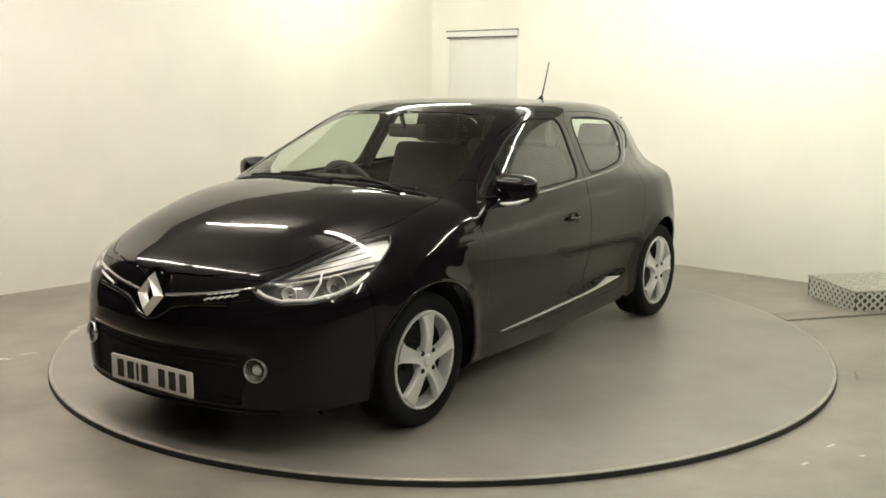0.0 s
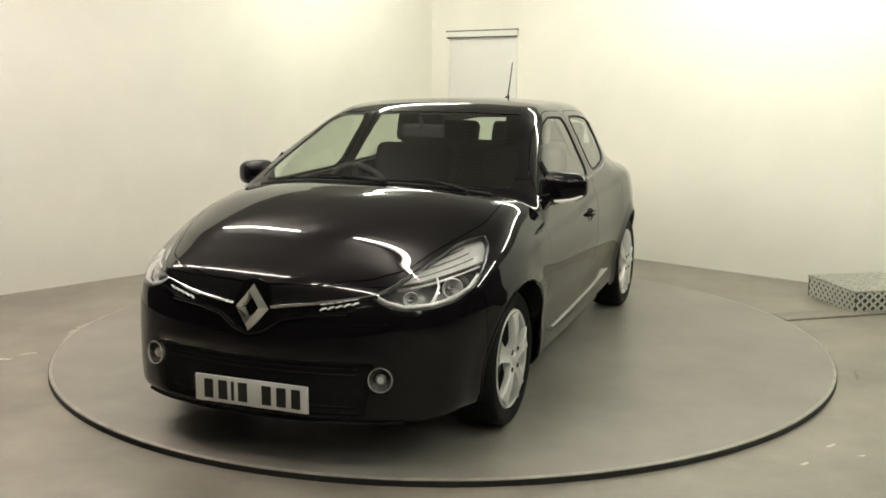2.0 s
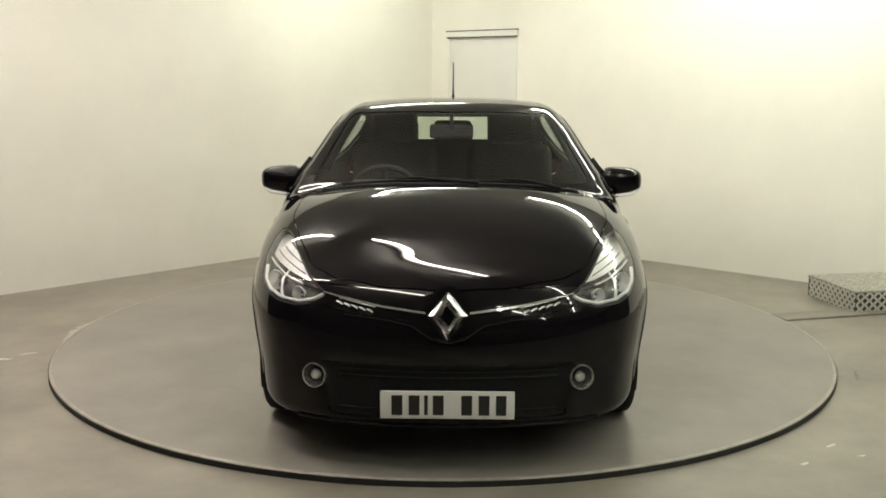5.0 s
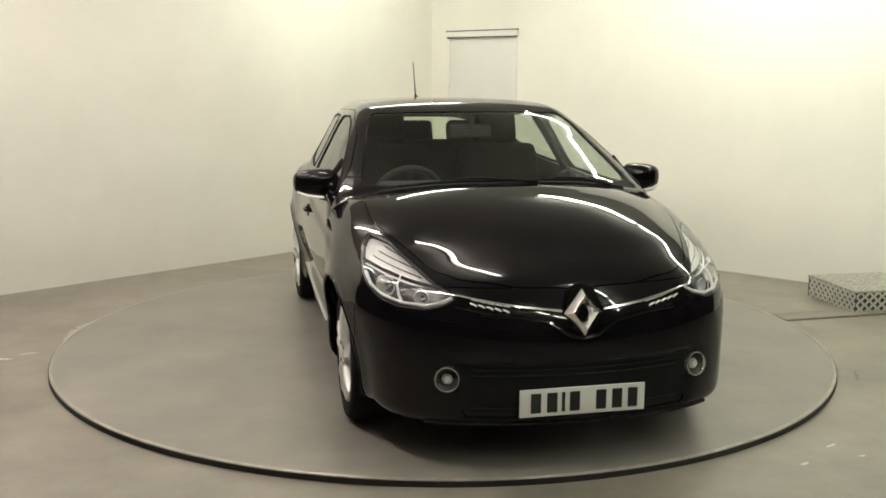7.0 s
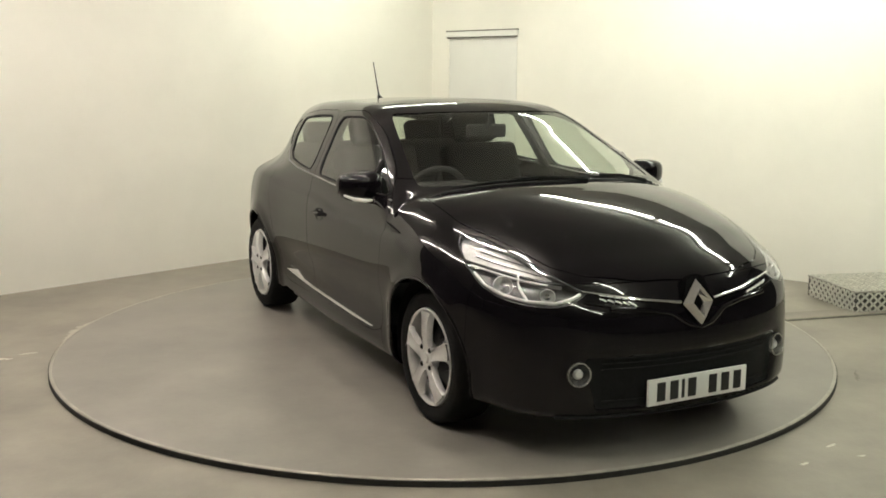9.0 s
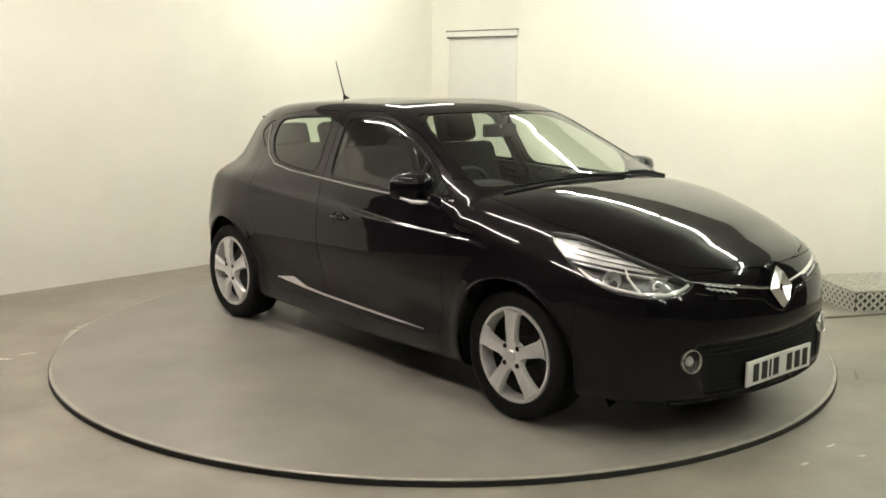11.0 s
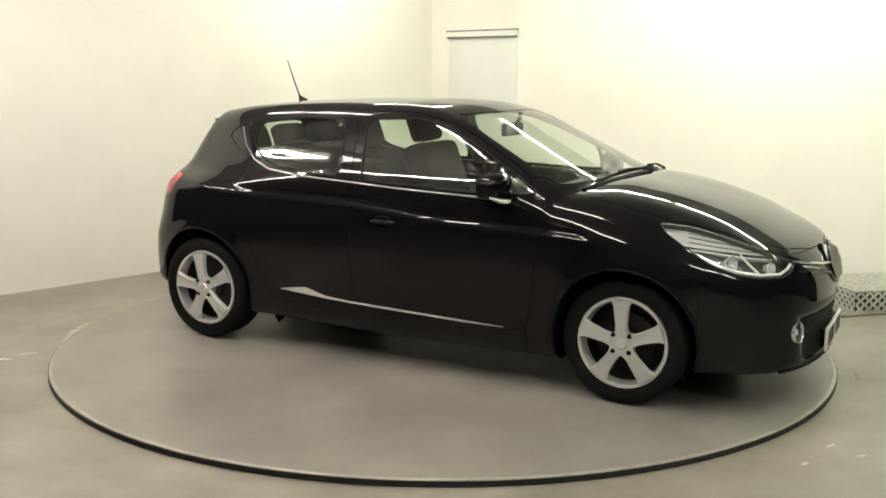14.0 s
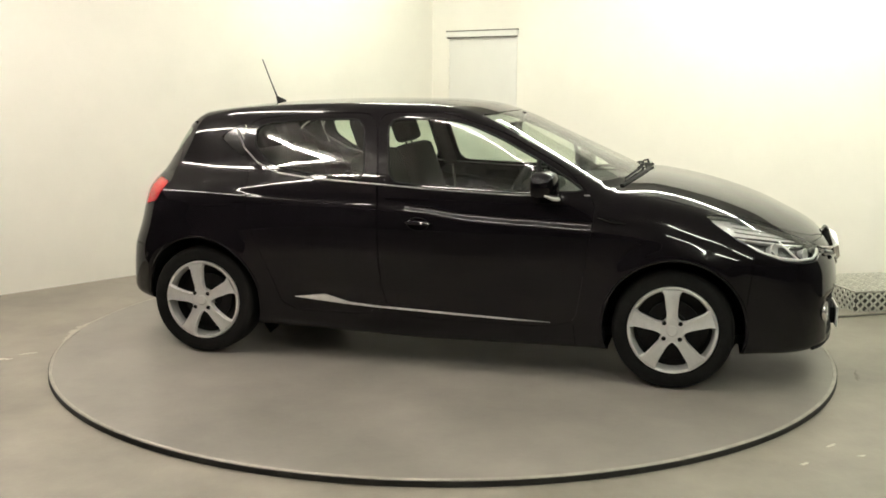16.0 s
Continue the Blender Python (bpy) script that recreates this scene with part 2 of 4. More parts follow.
# ---- loading ramp beside the table: a low open box of punched tread plate, and a flat strip ----
ramp = tagged(new("ramp_block"), "low grey punched steel tread ramp on the floor", "ramp")
ramp.matrix_basis = Matrix.Translation((2.845, 0.575, 0)) @ Matrix.Rotation(radians(8), 4, "Z")
LEN, WID, HIG = 0.62, 0.60, 0.150
# the solid core's dark colour stands for shade in the punched holes
part("core", box(LEN, WID, HIG - 0.014, (LEN / 2, WID / 2, (HIG - 0.014) / 2), 0.004), RAMPDARK, ramp, "solid core coloured dark for the shade in the lattice holes")
lug = box(0.034, 0.010, 0.012, (0, 0, 0))
stud = bpy.data.meshes.new("stud")
lug.to_mesh(stud)
lug.free()
stud.materials.append(WHITEBOX)
rows_up = 5
for k in range(19):
    for j in range(rows_up):
        for face in (0, 1):
            ob = new("stud", stud)
            ob.parent = ramp
            u = 0.018 + k * 0.0325
            v = 0.014 + j * 0.028
            tilt = 45 if (k + j) % 2 else -45
            if face == 0:
                ob.matrix_basis = Matrix.Translation((u, -0.004, v)) @ Matrix.Rotation(radians(tilt), 4, "Y")
            else:
                ob.matrix_basis = Matrix.Translation((-0.004, u * 0.92, v)) @ Matrix.Rotation(radians(90), 4, "Z") @ Matrix.Rotation(radians(tilt), 4, "Y")
part("top_plate", box(LEN + 0.012, WID + 0.012, 0.012, (LEN / 2, WID / 2, HIG - 0.006), 0.003), GALV, ramp)
bms = []
for k in range(15):
    for j in range(14):
        bms.append(box(0.03, 0.009, 0.008, (0.03 + k * 0.041, 0.03 + j * 0.041, HIG + 0.003), 0, Matrix.Rotation(radians(45 if (k + j) % 2 else -45), 4, "Z")))
tagged(part("top_treads", join(*bms), WHITEBOX, ramp), kind="stuff")
strip = tagged(new("floor_strip"), "narrow flat steel cover strip on the floor", "floor strip")
strip.matrix_basis = Matrix.Translation((2.29, 0.36, 0)) @ Matrix.Rotation(radians(13), 4, "Z")
part("plate", prism([(0.0, 0.0), (1.0, 0.0), (1.0, 0.012), (0.02, 0.012)], 0.17, 0.002), FLOOR, strip).location = (0, 0.09, 0)
part("dark_edge", box(1.0, 0.010, 0.010, (0.5, -0.003, 0.005), 0.002), GROOVE, strip)
part("dark_edge", box(1.0, 0.008, 0.008, (0.5, 0.172, 0.004), 0.002), GROOVE, strip)
part("dark_end", box(0.016, 0.20, 0.009, (0.0, 0.085, 0.0045), 0.002), GROOVE, strip)
part("end_joint", box(0.010, 0.34, 0.006, (-0.022, 0.36, 0.003), 0.001), GROOVE, strip, "thin dark joint running on from the strip")


# worn pale scuffs and dark marks on the floor
def scuff(x, y, length, width, turn, mat, label):
    bm = bmesh.new()
    n = 14
    up, low = [], []
    for i in range(n + 1):
        f = i / n
        w = width * (0.25 + math.sin(math.pi * f)) * (0.5 + random.random())
        off = (random.random() - 0.5) * width * 0.8
        up.append(bm.verts.new((length * (f - 0.5), off + w / 2, 0)))
        low.append(bm.verts.new((length * (f - 0.5), off - w / 2, 0)))
    for i in range(n):
        bm.faces.new((low[i], low[i + 1], up[i + 1], up[i]))
    made = bmesh.ops.extrude_face_region(bm, geom=bm.faces[:])
    bmesh.ops.translate(bm, vec=(0, 0, 0.0012), verts=[g for g in made["geom"] if isinstance(g, bmesh.types.BMVert)])
    ob = part("floor_mark", bm, mat, None, smooth=False)
    ob.matrix_basis = Matrix.Translation((x, y, 0.0005)) @ Matrix.Rotation(radians(turn), 4, "Z")
    return tagged(ob, label, "floor mark", "marks on the floor", kind="structure")


PALE = material("pale_scuff", (0.62, 0.59, 0.52), 0.6, vary=0.2, scale=30)
DUSK = material("dark_scuff", (0.17, 0.155, 0.13), 0.5, vary=0.3, scale=30)
for x, y, l, w, tn in ((-2.52, -0.42, 0.15, 0.025, 10), (-2.40, -0.30, 0.10, 0.015, 25), (0.62, -2.45, 0.10, 0.010, 8), (1.62, -1.86, 0.07, 0.012, 40), (1.42, -2.06, 0.05, 0.014, 35), (1.70, -1.98, 0.04, 0.010, 15), (-2.62, -0.46, 0.09, 0.012, -5)):
    scuff(x, y, l, w, tn, PALE, "pale worn scuff on the concrete floor")
for x, y, l, w, tn in ((2.20, -0.85, 0.18, 0.012, 70), (0.05, -2.42, 0.25, 0.010, 2), (2.05, 0.98, 0.20, 0.010, -28)):
    scuff(x, y, l, w, tn, DUSK, "dark worn mark on the concrete floor")


def glint_arc(a0, a1, radius, width):
    """A ragged pale band beside the table's edge, painting the light its rim catches."""
    bm = bmesh.new()
    n = 40
    rows = []
    for i in range(n + 1):
        f = i / n
        a = radians(a0 + (a1 - a0) * f)
        w = width * (0.35 + 0.65 * math.sin(math.pi * f)) * (0.75 + 0.5 * random.random())
        rows.append([bm.verts.new((r * math.cos(a), r * math.sin(a), z)) for r, z in ((radius, 0.0), (radius, 0.0015), (radius + w, 0.0015), (radius + w, 0.0))])
    for p0, p1 in zip(rows, rows[1:]):
        for k in range(3):
            bm.faces.new((p0[k], p0[k + 1], p1[k + 1], p1[k]))
    return tagged(part("floor_mark", bm, GLINT, None, smooth=False), "pale band beside the turntable for the glint of its rim", "floor mark", "marks on the floor", kind="structure")


GLINT = material("rim_glint", (0.44, 0.41, 0.35), 0.5, vary=0.22, scale=9)
glint_arc(108, 150, R + 0.008, 0.060)
glint_arc(166, 181, R + 0.010, 0.070)

# ---- the car: its skin as a smooth solid, cut into panels ----
def smooth_curve(pts):
    """Monotone cubic through (x, value) pairs."""
    a = np.array(pts, float)
    x, y = a[:, 0], a[:, 1]
    h = np.diff(x)
    d = np.diff(y) / h
    m = np.empty_like(y)
    m[1:-1] = np.where(d[1:] * d[:-1] > 0, 2 * d[1:] * d[:-1] / np.where(d[1:] + d[:-1] == 0, 1, d[1:] + d[:-1]), 0)
    m[0], m[-1] = d[0], d[-1]

    def at(q):
        q = np.clip(q, x[0], x[-1])
        i = np.clip(np.searchsorted(x, q) - 1, 0, len(h) - 1)
        s = (q - x[i]) / h[i]
        return ((1 + 2 * s) * (1 - s) ** 2 * y[i] + s * (1 - s) ** 2 * h[i] * m[i]
                + s * s * (3 - 2 * s) * y[i + 1] + s * s * (s - 1) * h[i] * m[i + 1])
    return at


# centre line of roof, screen and bonnet (x forward, height)
TOP = smooth_curve([(-2.1, 1.180), (-1.92, 1.235), (-1.76, 1.291), (-1.58, 1.326), (-1.38, 1.362), (-1.1, 1.396), (-0.8, 1.416), (-0.45, 1.426),
                    (-0.1, 1.426), (0.15, 1.409), (0.35, 1.360), (0.6, 1.254), (0.85, 1.144), (1.0, 1.077), (1.075, 1.044), (1.105, 1.043), (1.16, 1.041),
                    (1.3, 1.021), (1.45, 0.991), (1.6, 0.951), (1.75, 0.899), (1.88, 0.838), (1.97, 0.792), (2.03, 0.752), (2.08, 0.70), (2.14, 0.60), (2.3, 0.29)])
BELT_IN = smooth_curve([(-2.0, 0.208), (-1.6, 0.168), (-1.2, 0.093), (-0.8, 0.032), (-0.3, 0.010), (0.6, 0.005), (1.0, 0.0), (2.2, 0.004)])
SIDE = smooth_curve([(0.10, 0.774), (0.18, 0.799), (0.26, 0.823), (0.36, 0.831), (0.50, 0.850), (0.64, 0.864), (0.76, 0.862), (0.85, 0.853), (0.93, 0.843), (1.02, 0.814),
                     (1.10, 0.774), (1.2, 0.721), (1.3, 0.666), (1.4, 0.610), (1.5, 0.553)])
PLAN = smooth_curve([(-2.0, 0.147), (-1.75, 0.103), (-1.5, 0.062), (-1.2, 0.025), (-0.6, 0.016), (0.0, 0.002), (0.7, -0.009), (1.2, -0.018), (1.5, 0.0), (1.75, 0.046), (2.0, 0.099), (2.2, 0.144)])
NOSE = smooth_curve([(0.10, 2.066), (0.17, 2.122), (0.24, 2.140), (0.32, 2.143), (0.42, 2.139), (0.52, 2.132), (0.62, 2.124), (0.70, 2.106), (0.80, 2.089), (1.5, 1.952)])
TAIL = smooth_curve([(0.10, -1.795), (0.22, -1.873), (0.35, -1.923), (0.55, -1.907), (0.72, -1.852), (0.9, -1.799), (1.02, -1.727), (1.15, -1.664), (1.28, -1.611), (1.4, -1.55)])
# height of the shoulder crease, from the tail lamps to the front arch
CREASE = smooth_curve([(-1.9, 0.955), (-1.46, 0.942), (-1.09, 0.915), (-0.73, 0.890), (-0.3, 0.884), (0.0, 0.862), (0.25, 0.835), (0.75, 0.815), (1.03, 0.805), (1.2, 0.775), (1.5, 0.74)])


def smax(a, b, r):
    h = np.maximum(r - np.abs(a - b), 0) / r
    return np.maximum(a, b) + h * h * r * 0.25


def bump(v, lo, hi, s):
    return 0.5 * (np.tanh((v - lo) / s) - np.tanh((v - hi) / s))


def body(p):
    """Signed measure of the car's skin: below zero inside."""
    x, y, z = p[..., 0], p[..., 1], p[..., 2]
    a = np.abs(y)
    # roof, screen and bonnet: bowed across
    back = bump(x, 0.1, 1.16, 0.12) * 0.20 + bump(x, 1.35, 2.4, 0.2) * 0.24
    crown = 0.075 + 0.05 * bump(x, 1.1, 2.3, 0.2)
    top = TOP(x + back * y * y) - crown * (a / 0.8) ** (2.6 + 0.9 * bump(x, 1.15, 2.3, 0.2))
    ridge = np.exp(-((a - 0.56 - 0.12 * (1.6 - x)) / 0.12) ** 2) * 0.003 * bump(x, 1.25, 1.90, 0.15)
    upper = (z - top - ridge) * 0.85
    # flanks
    high = 0.5 * (1 + np.tanh((z - 0.968 - 0.045 * bump(x, -0.9, 3.0, 0.3) + 0.02 * np.maximum(x, 0)) / 0.05))
    w = SIDE(z) - PLAN(x) - BELT_IN(x) * high + 0.02 * (1 - high) * bump(x, -1.75, -0.95, 0.2) * bump(z, 0.3, 0.9, 0.12)
    w = w - 0.007 * np.tanh((z - CREASE(x)) / 0.014) * bump(x, -1.75, 1.12, 0.08)
    w = w - 0.016 * np.exp(-((z - 0.44) / 0.085) ** 2) * bump(x, -0.85, 0.9, 0.15)
    for wx in (1.2945, -1.2945):
        r = np.hypot(x - wx, z - 0.31)
        w = w + 0.012 * np.exp(-((r - 0.36) / 0.05) ** 2)
    flank = a - w
    # nose and tail: bowed in plan
    nose = x - (NOSE(z) - 0.311 * y * y - 0.593 * a ** 6)
    mouth = bump(z, 0.235, 0.450, 0.020) * bump(a, -1, 0.49 + 0.25 * (z - 0.35), 0.03)
    nose = nose + 0.028 * mouth
    tail = (TAIL(z) + 0.169 * y * y + 0.298 * a ** 6) - x
    f = smax(upper, flank, 0.13 - 0.045 * bump(x, -1.6, 0.9, 0.2))
    f = smax(f, nose, 0.08)
    f = smax(f, tail, 0.12)
    return smax(f, 0.157 + 0.02 * np.abs(x) + 0.085 * bump(x, -3.0, -1.50, 0.08) - z, 0.05)


def skin(o, d, far=2.6):
    """The place where rays from inside leave the skin."""
    lo, hi = np.zeros(len(o)), np.full(len(o), far)
    for _ in range(24):
        mid = (lo + hi) / 2
        inside = body(o + d * mid[:, None]) < 0
        lo, hi = np.where(inside, mid, lo), np.where(inside, hi, mid)
    return o + d * lo[:, None]


def normals(v):
    n = np.empty_like(v)
    for i in range(3):
        e = np.zeros(3)
        e[i] = 0.003
        n[:, i] = body(v + e) - body(v - e)
    return n / np.linalg.norm(n, axis=1)[:, None]


def skin_grid(nx=190, ncap=62, nt=330):
    """The skin as quads: rays from a line inside the car, with a fan at each end."""
    end, mid = 1.25, 0.62
    rows = []
    for i in range(1, ncap + 1):
        rows.append((-end, -math.pi / 2 * (1 - i / ncap) if i < ncap else 0.0))
    for i in range(1, nx + 1):
        rows.append((-end + 2 * end * i / nx, 0.0))
    for i in range(1, ncap):
        rows.append((end, math.pi / 2 * i / ncap))
    o, d = [], []
    for x, lean in rows:
        for k in range(nt):
            # a little denser towards the flanks
            a = 2 * math.pi * (k + 0.5) / nt
            a -= 0.22 * math.sin(2 * a)
            c, s = math.cos(a), math.sin(a)
            o.append((x, 0.0, mid))
            d.append((math.sin(lean), math.cos(lean) * c, math.cos(lean) * s))
    v = skin(np.array(o), np.array(d))
    q = []
    for i in range(len(rows) - 1):
        for k in range(nt):
            k2 = (k + 1) % nt
            q.append((i * nt + k, i * nt + k2, (i + 1) * nt + k2, (i + 1) * nt + k))
    caps = [tuple(range(nt)), tuple((len(rows) - 1) * nt + k for k in reversed(range(nt)))]
    return v, q, caps


def outline(points, rounds=3):
    """A closed outline with its corners cut round."""
    p = np.array(points, float)
    for _ in range(rounds):
        n = np.roll(p, -1, 0)
        p = np.stack((0.87 * p + 0.13 * n, 0.13 * p + 0.87 * n), 1).reshape(-1, 2)
    return p


def inside(u, v, poly):
    """Signed distance to a closed outline, below zero inside."""
    p = np.stack((u, v), 1)
    best, odd = np.full(len(p), 1e9), np.zeros(len(p), bool)
    for a, b in zip(poly, np.roll(poly, -1, 0)):
        e = b - a
        w = p - a
        t = np.clip((w @ e) / max(e @ e, 1e-12), 0, 1)
        best = np.minimum(best, ((w - t[:, None] * e) ** 2).sum(1))
        c1, c2, c3 = p[:, 1] >= a[1], p[:, 1] < b[1], e[0] * w[:, 1] > e[1] * w[:, 0]
        odd ^= (c1 & c2 & c3) | (~c1 & ~c2 & ~c3)
    return np.sqrt(best) * np.where(odd, -1, 1)


class Sheet:
    """A growing list of points, and polygons on it that can be cut along curves."""

    def __init__(self, v):
        self.v = [tuple(q) for q in v]

    def cut(self, polys, field, gap=0.0):
        """Splits polygons where field is zero: those within and those without, gap apart on either side."""
        used = sorted({i for q in polys for i in q})
        val = dict(zip(used, field(np.array([self.v[i] for i in used])).tolist()))
        return self.side(polys, val, -gap, 1), self.side(polys, val, gap, -1)

    def side(self, polys, val, level, sign):
        out, cache = [], {}
        for q in polys:
            f = [sign * (val[i] - level) for i in q]
            if max(f) <= 0:
                out.append(q)
                continue
            if min(f) > 0:
                continue
            new_q = []
            for k, i in enumerate(q):
                j, fi, fj = q[(k + 1) % len(q)], f[k], f[(k + 1) % len(q)]
                if fi <= 0:
                    new_q.append(i)
                if (fi <= 0) != (fj <= 0):
                    key = (i, j) if i < j else (j, i)
                    if key not in cache:
                        t = fi / (fi - fj)
                        a, b = self.v[i], self.v[j]
                        self.v.append(tuple(a[c] + (b[c] - a[c]) * t for c in range(3)))
                        cache[key] = len(self.v) - 1
                        val[cache[key]] = level
                    new_q.append(cache[key])
            if len(new_q) > 2:
                out.append(tuple(new_q))
        return out

    def part(self, name, polys, mat, parent, label="", lift=0.0, flange=0.012, back=False):
        """Makes a panel of polygons, with its edges turned inwards."""
        used = sorted({i for q in polys for i in q})
        if not used:
            return None
        at = {i: k for k, i in enumerate(used)}
        v = np.array([self.v[i] for i in used])
        n = normals(v)
        v = v + n * lift
        faces = [tuple(at[i] for i in q) for q in polys]
        verts, norm = list(v), list(n)
        if flange:
            count = {}
            for q in faces:
                for a, b in zip(q, q[1:] + q[:1]):
                    count[(a, b)] = count.get((a, b), 0) + 1
            rim = [(a, b) for a, b in count if (b, a) not in count]
            inner = {}
            for a, b in rim:
                side = np.cross(v[b] - v[a], n[a])
                side = side / (np.linalg.norm(side) + 1e-9)
                for i in (a, b):
                    for dep in (0.0, flange):
                        if (i, dep) not in inner:
                            inner[(i, dep)] = len(verts)
                            verts.append(v[i] - n[i] * dep)
                            norm.append(side)
                faces.append((inner[(a, 0.0)], inner[(a, flange)], inner[(b, flange)], inner[(b, 0.0)]))
        me = mesh_of(name, verts, faces, mat)
        me.normals_split_custom_set_from_vertices([tuple(q) for q in norm])
        ob = new(name, me)
        ob.parent = parent
        return tagged(ob, label)


def loop_on_skin(points, way, start, n=80, lift=0.004, closed=True):
    """Points of an outline thrown onto the skin along way(u, v) -> origin, direction."""
    o, d = zip(*[way(u, v) for u, v in points])
    q = skin(np.array(o), np.array(d))
    return q + normals(q) * lift


car = tagged(new("car"), "glossy black five-door hatchback with silver alloy wheels", "car")
v, quads, caps = skin_grid()
sheet = Sheet(v)
polys = quads + caps

side_of = {"left": 1, "right": -1}
GL_FRONT = outline([(-0.195, 1.000), (-0.253, 1.322), (0.05, 1.332), (0.20, 1.304), (0.38, 1.235), (0.56, 1.146), (0.74, 1.050), (0.84, 0.985), (0.5, 0.978), (0.1, 0.990)], 2)
GL_REAR = outline([(-0.335, 1.012), (-0.393, 1.322), (-0.70, 1.315), (-0.99, 1.288), (-1.04, 1.25), (-1.03, 1.17), (-0.93, 1.085), (-0.80, 1.045), (-0.55, 1.022)], 2)
DR_FRONT = outline([(0.80, 0.285), (0.85, 0.60), (0.90, 0.93), (0.74, 1.085), (0.38, 1.270), (0.05, 1.364), (-0.315, 1.356), (-0.25, 0.98), (-0.225, 0.285)], 2)
DR_REAR = outline([(-0.231, 0.285), (-0.256, 0.98), (-0.321, 1.356), (-0.75, 1.346), (-1.06, 1.310), (-1.12, 1.22), (-1.03, 1.02), (-0.99, 0.76), (-0.90, 0.55), (-0.80, 0.285)], 2)
BONNET = outline([(1.135, -0.3), (1.135, 0.0), (1.105, 0.3), (1.03, 0.56), (0.965, 0.70), (1.35, 0.715), (1.6, 0.645), (1.85, 0.555), (1.955, 0.45), (2.03, 0.25), (2.055, 0.0), (2.055, -0.3)], 2)
SCREEN = outline([(1.095, -0.3), (1.095, 0.0), (1.06, 0.3), (0.945, 0.61), (0.885, 0.695), (0.235, 0.545), (0.285, 0.43), (0.33, 0.2), (0.345, 0.0), (0.345, -0.3)], 2)
LAMP = outline([(-0.685, 0.882), (-0.695, 0.84), (-0.78, 0.775), (-0.90, 0.710), (-1.05, 0.668), (-1.2, 0.652), (-1.38, 0.650), (-1.475, 0.672), (-1.525, 0.703), (-1.45, 0.724), (-1.34, 0.757), (-1.10, 0.818), (-0.88, 0.868)], 2)
TAILGLASS = outline([(-0.50, 1.07), (0.50, 1.07), (0.47, 1.27), (-0.47, 1.27)], 2)
TAIL_LAMP = outline([(-1.535, 0.955), (-1.580, 0.855), (-1.68, 0.826), (-1.9, 0.822), (-1.9, 0.965), (-1.62, 0.975)], 2)


def on_side(poly, s, lim=0.35):
    return lambda p: np.maximum(inside(p[:, 0], p[:, 2], poly), lim - s * p[:, 1])


def pull(field, gap=0.0013):
    """Takes what lies within the field out of the rest of the skin."""
    global polys
    got, polys = sheet.cut(polys, field, gap)
    return got


# wheel openings
for wx in (1.2945, -1.2945):
    pull(lambda p, wx=wx: np.maximum(np.hypot(p[:, 0] - wx, (p[:, 2] - 0.315)) - 0.350, 0.5 - np.abs(p[:, 1])), 0)
glass = {}
for side, s in side_of.items():
    glass[side, "front"] = pull(on_side(GL_FRONT, s), 0.0)
    glass[side, "rear"] = pull(on_side(GL_REAR, s), 0.0)
QUARTER = outline([(-1.115, 1.280), (-1.20, 1.258), (-1.275, 1.205), (-1.19, 1.150), (-1.085, 1.100), (-1.115, 1.20)], 2)
quarters = {s: pull(on_side(QUARTER, s), 0.002) for s in (1, -1)}
screen = pull(lambda p: np.maximum(inside(p[:, 0], np.abs(p[:, 1]), SCREEN), 0.93 - p[:, 2]), 0.0)
tail_glass = pull(lambda p: np.maximum(inside(p[:, 1], p[:, 2], TAILGLASS), p[:, 0] + 1.3), 0.0)
lamps = {s: pull(lambda p, s=s: np.maximum(inside(np.abs(p[:, 1]) - p[:, 0], p[:, 2], LAMP), np.maximum(0.2 - s * p[:, 1], 1.2 - p[:, 0])), 0.002) for s in (1, -1)}
tails = {s: pull(lambda p, s=s: np.maximum(inside(p[:, 0], p[:, 2], TAIL_LAMP), 0.42 - s * p[:, 1]), 0.002) for s in (1, -1)}
bonnet = pull(lambda p: np.maximum(inside(p[:, 0], np.abs(p[:, 1]), BONNET), 0.66 - p[:, 2]), 0.002)
doors = {}
for side, s in side_of.items():
    doors[side, "front"] = pull(on_side(DR_FRONT, s))
    doors[side, "rear"] = pull(on_side(DR_REAR, s))
for s in (1, -1):
    fog_at = skin(np.array([[0.6, s * 0.5276, 0.384]]), np.array([[1.0, 0.0, 0.0]]))[0]
    pull(lambda p, q=fog_at: np.linalg.norm(p - q, axis=1) - 0.0455, 0.0)
grille_polys = pull(lambda p: np.maximum(np.maximum(np.abs(p[:, 1]) - 0.485 - 0.25 * (p[:, 2] - 0.35), np.abs(p[:, 2] - 0.343) - 0.104), 1.7 - p[:, 0]), 0.0)
front_bumper = pull(lambda p: np.maximum(1.655 + 0.10 * (p[:, 2] - 0.6) - p[:, 0], p[:, 2] - 0.735), 0.0015)
rear_bumper = pull(lambda p: np.maximum(p[:, 0] + 1.60 + 0.06 * np.abs(p[:, 1]), p[:, 2] - 0.60), 0.0015)
tailgate = pull(lambda p: np.maximum(np.abs(p[:, 1]) - 0.60 + 0.2 * np.maximum(p[:, 2] - 0.95, 0), np.maximum(p[:, 0] + 1.55, 0.60 - p[:, 2])), 0.0015)
roof = pull(lambda p: np.maximum(np.abs(p[:, 1]) - 0.50 + 0.06 * np.maximum(-p[:, 0], 0), np.maximum(p[:, 0] - 0.42, 1.25 - p[:, 2])), 0.0008)
fenders = {s: pull(lambda p, s=s: np.maximum(0.80 - p[:, 0] - 0.1 * (p[:, 2] - 0.3), np.maximum(p[:, 2] - 1.06, 0.3 - s * p[:, 1])), 0.0012) for s in (1, -1)}

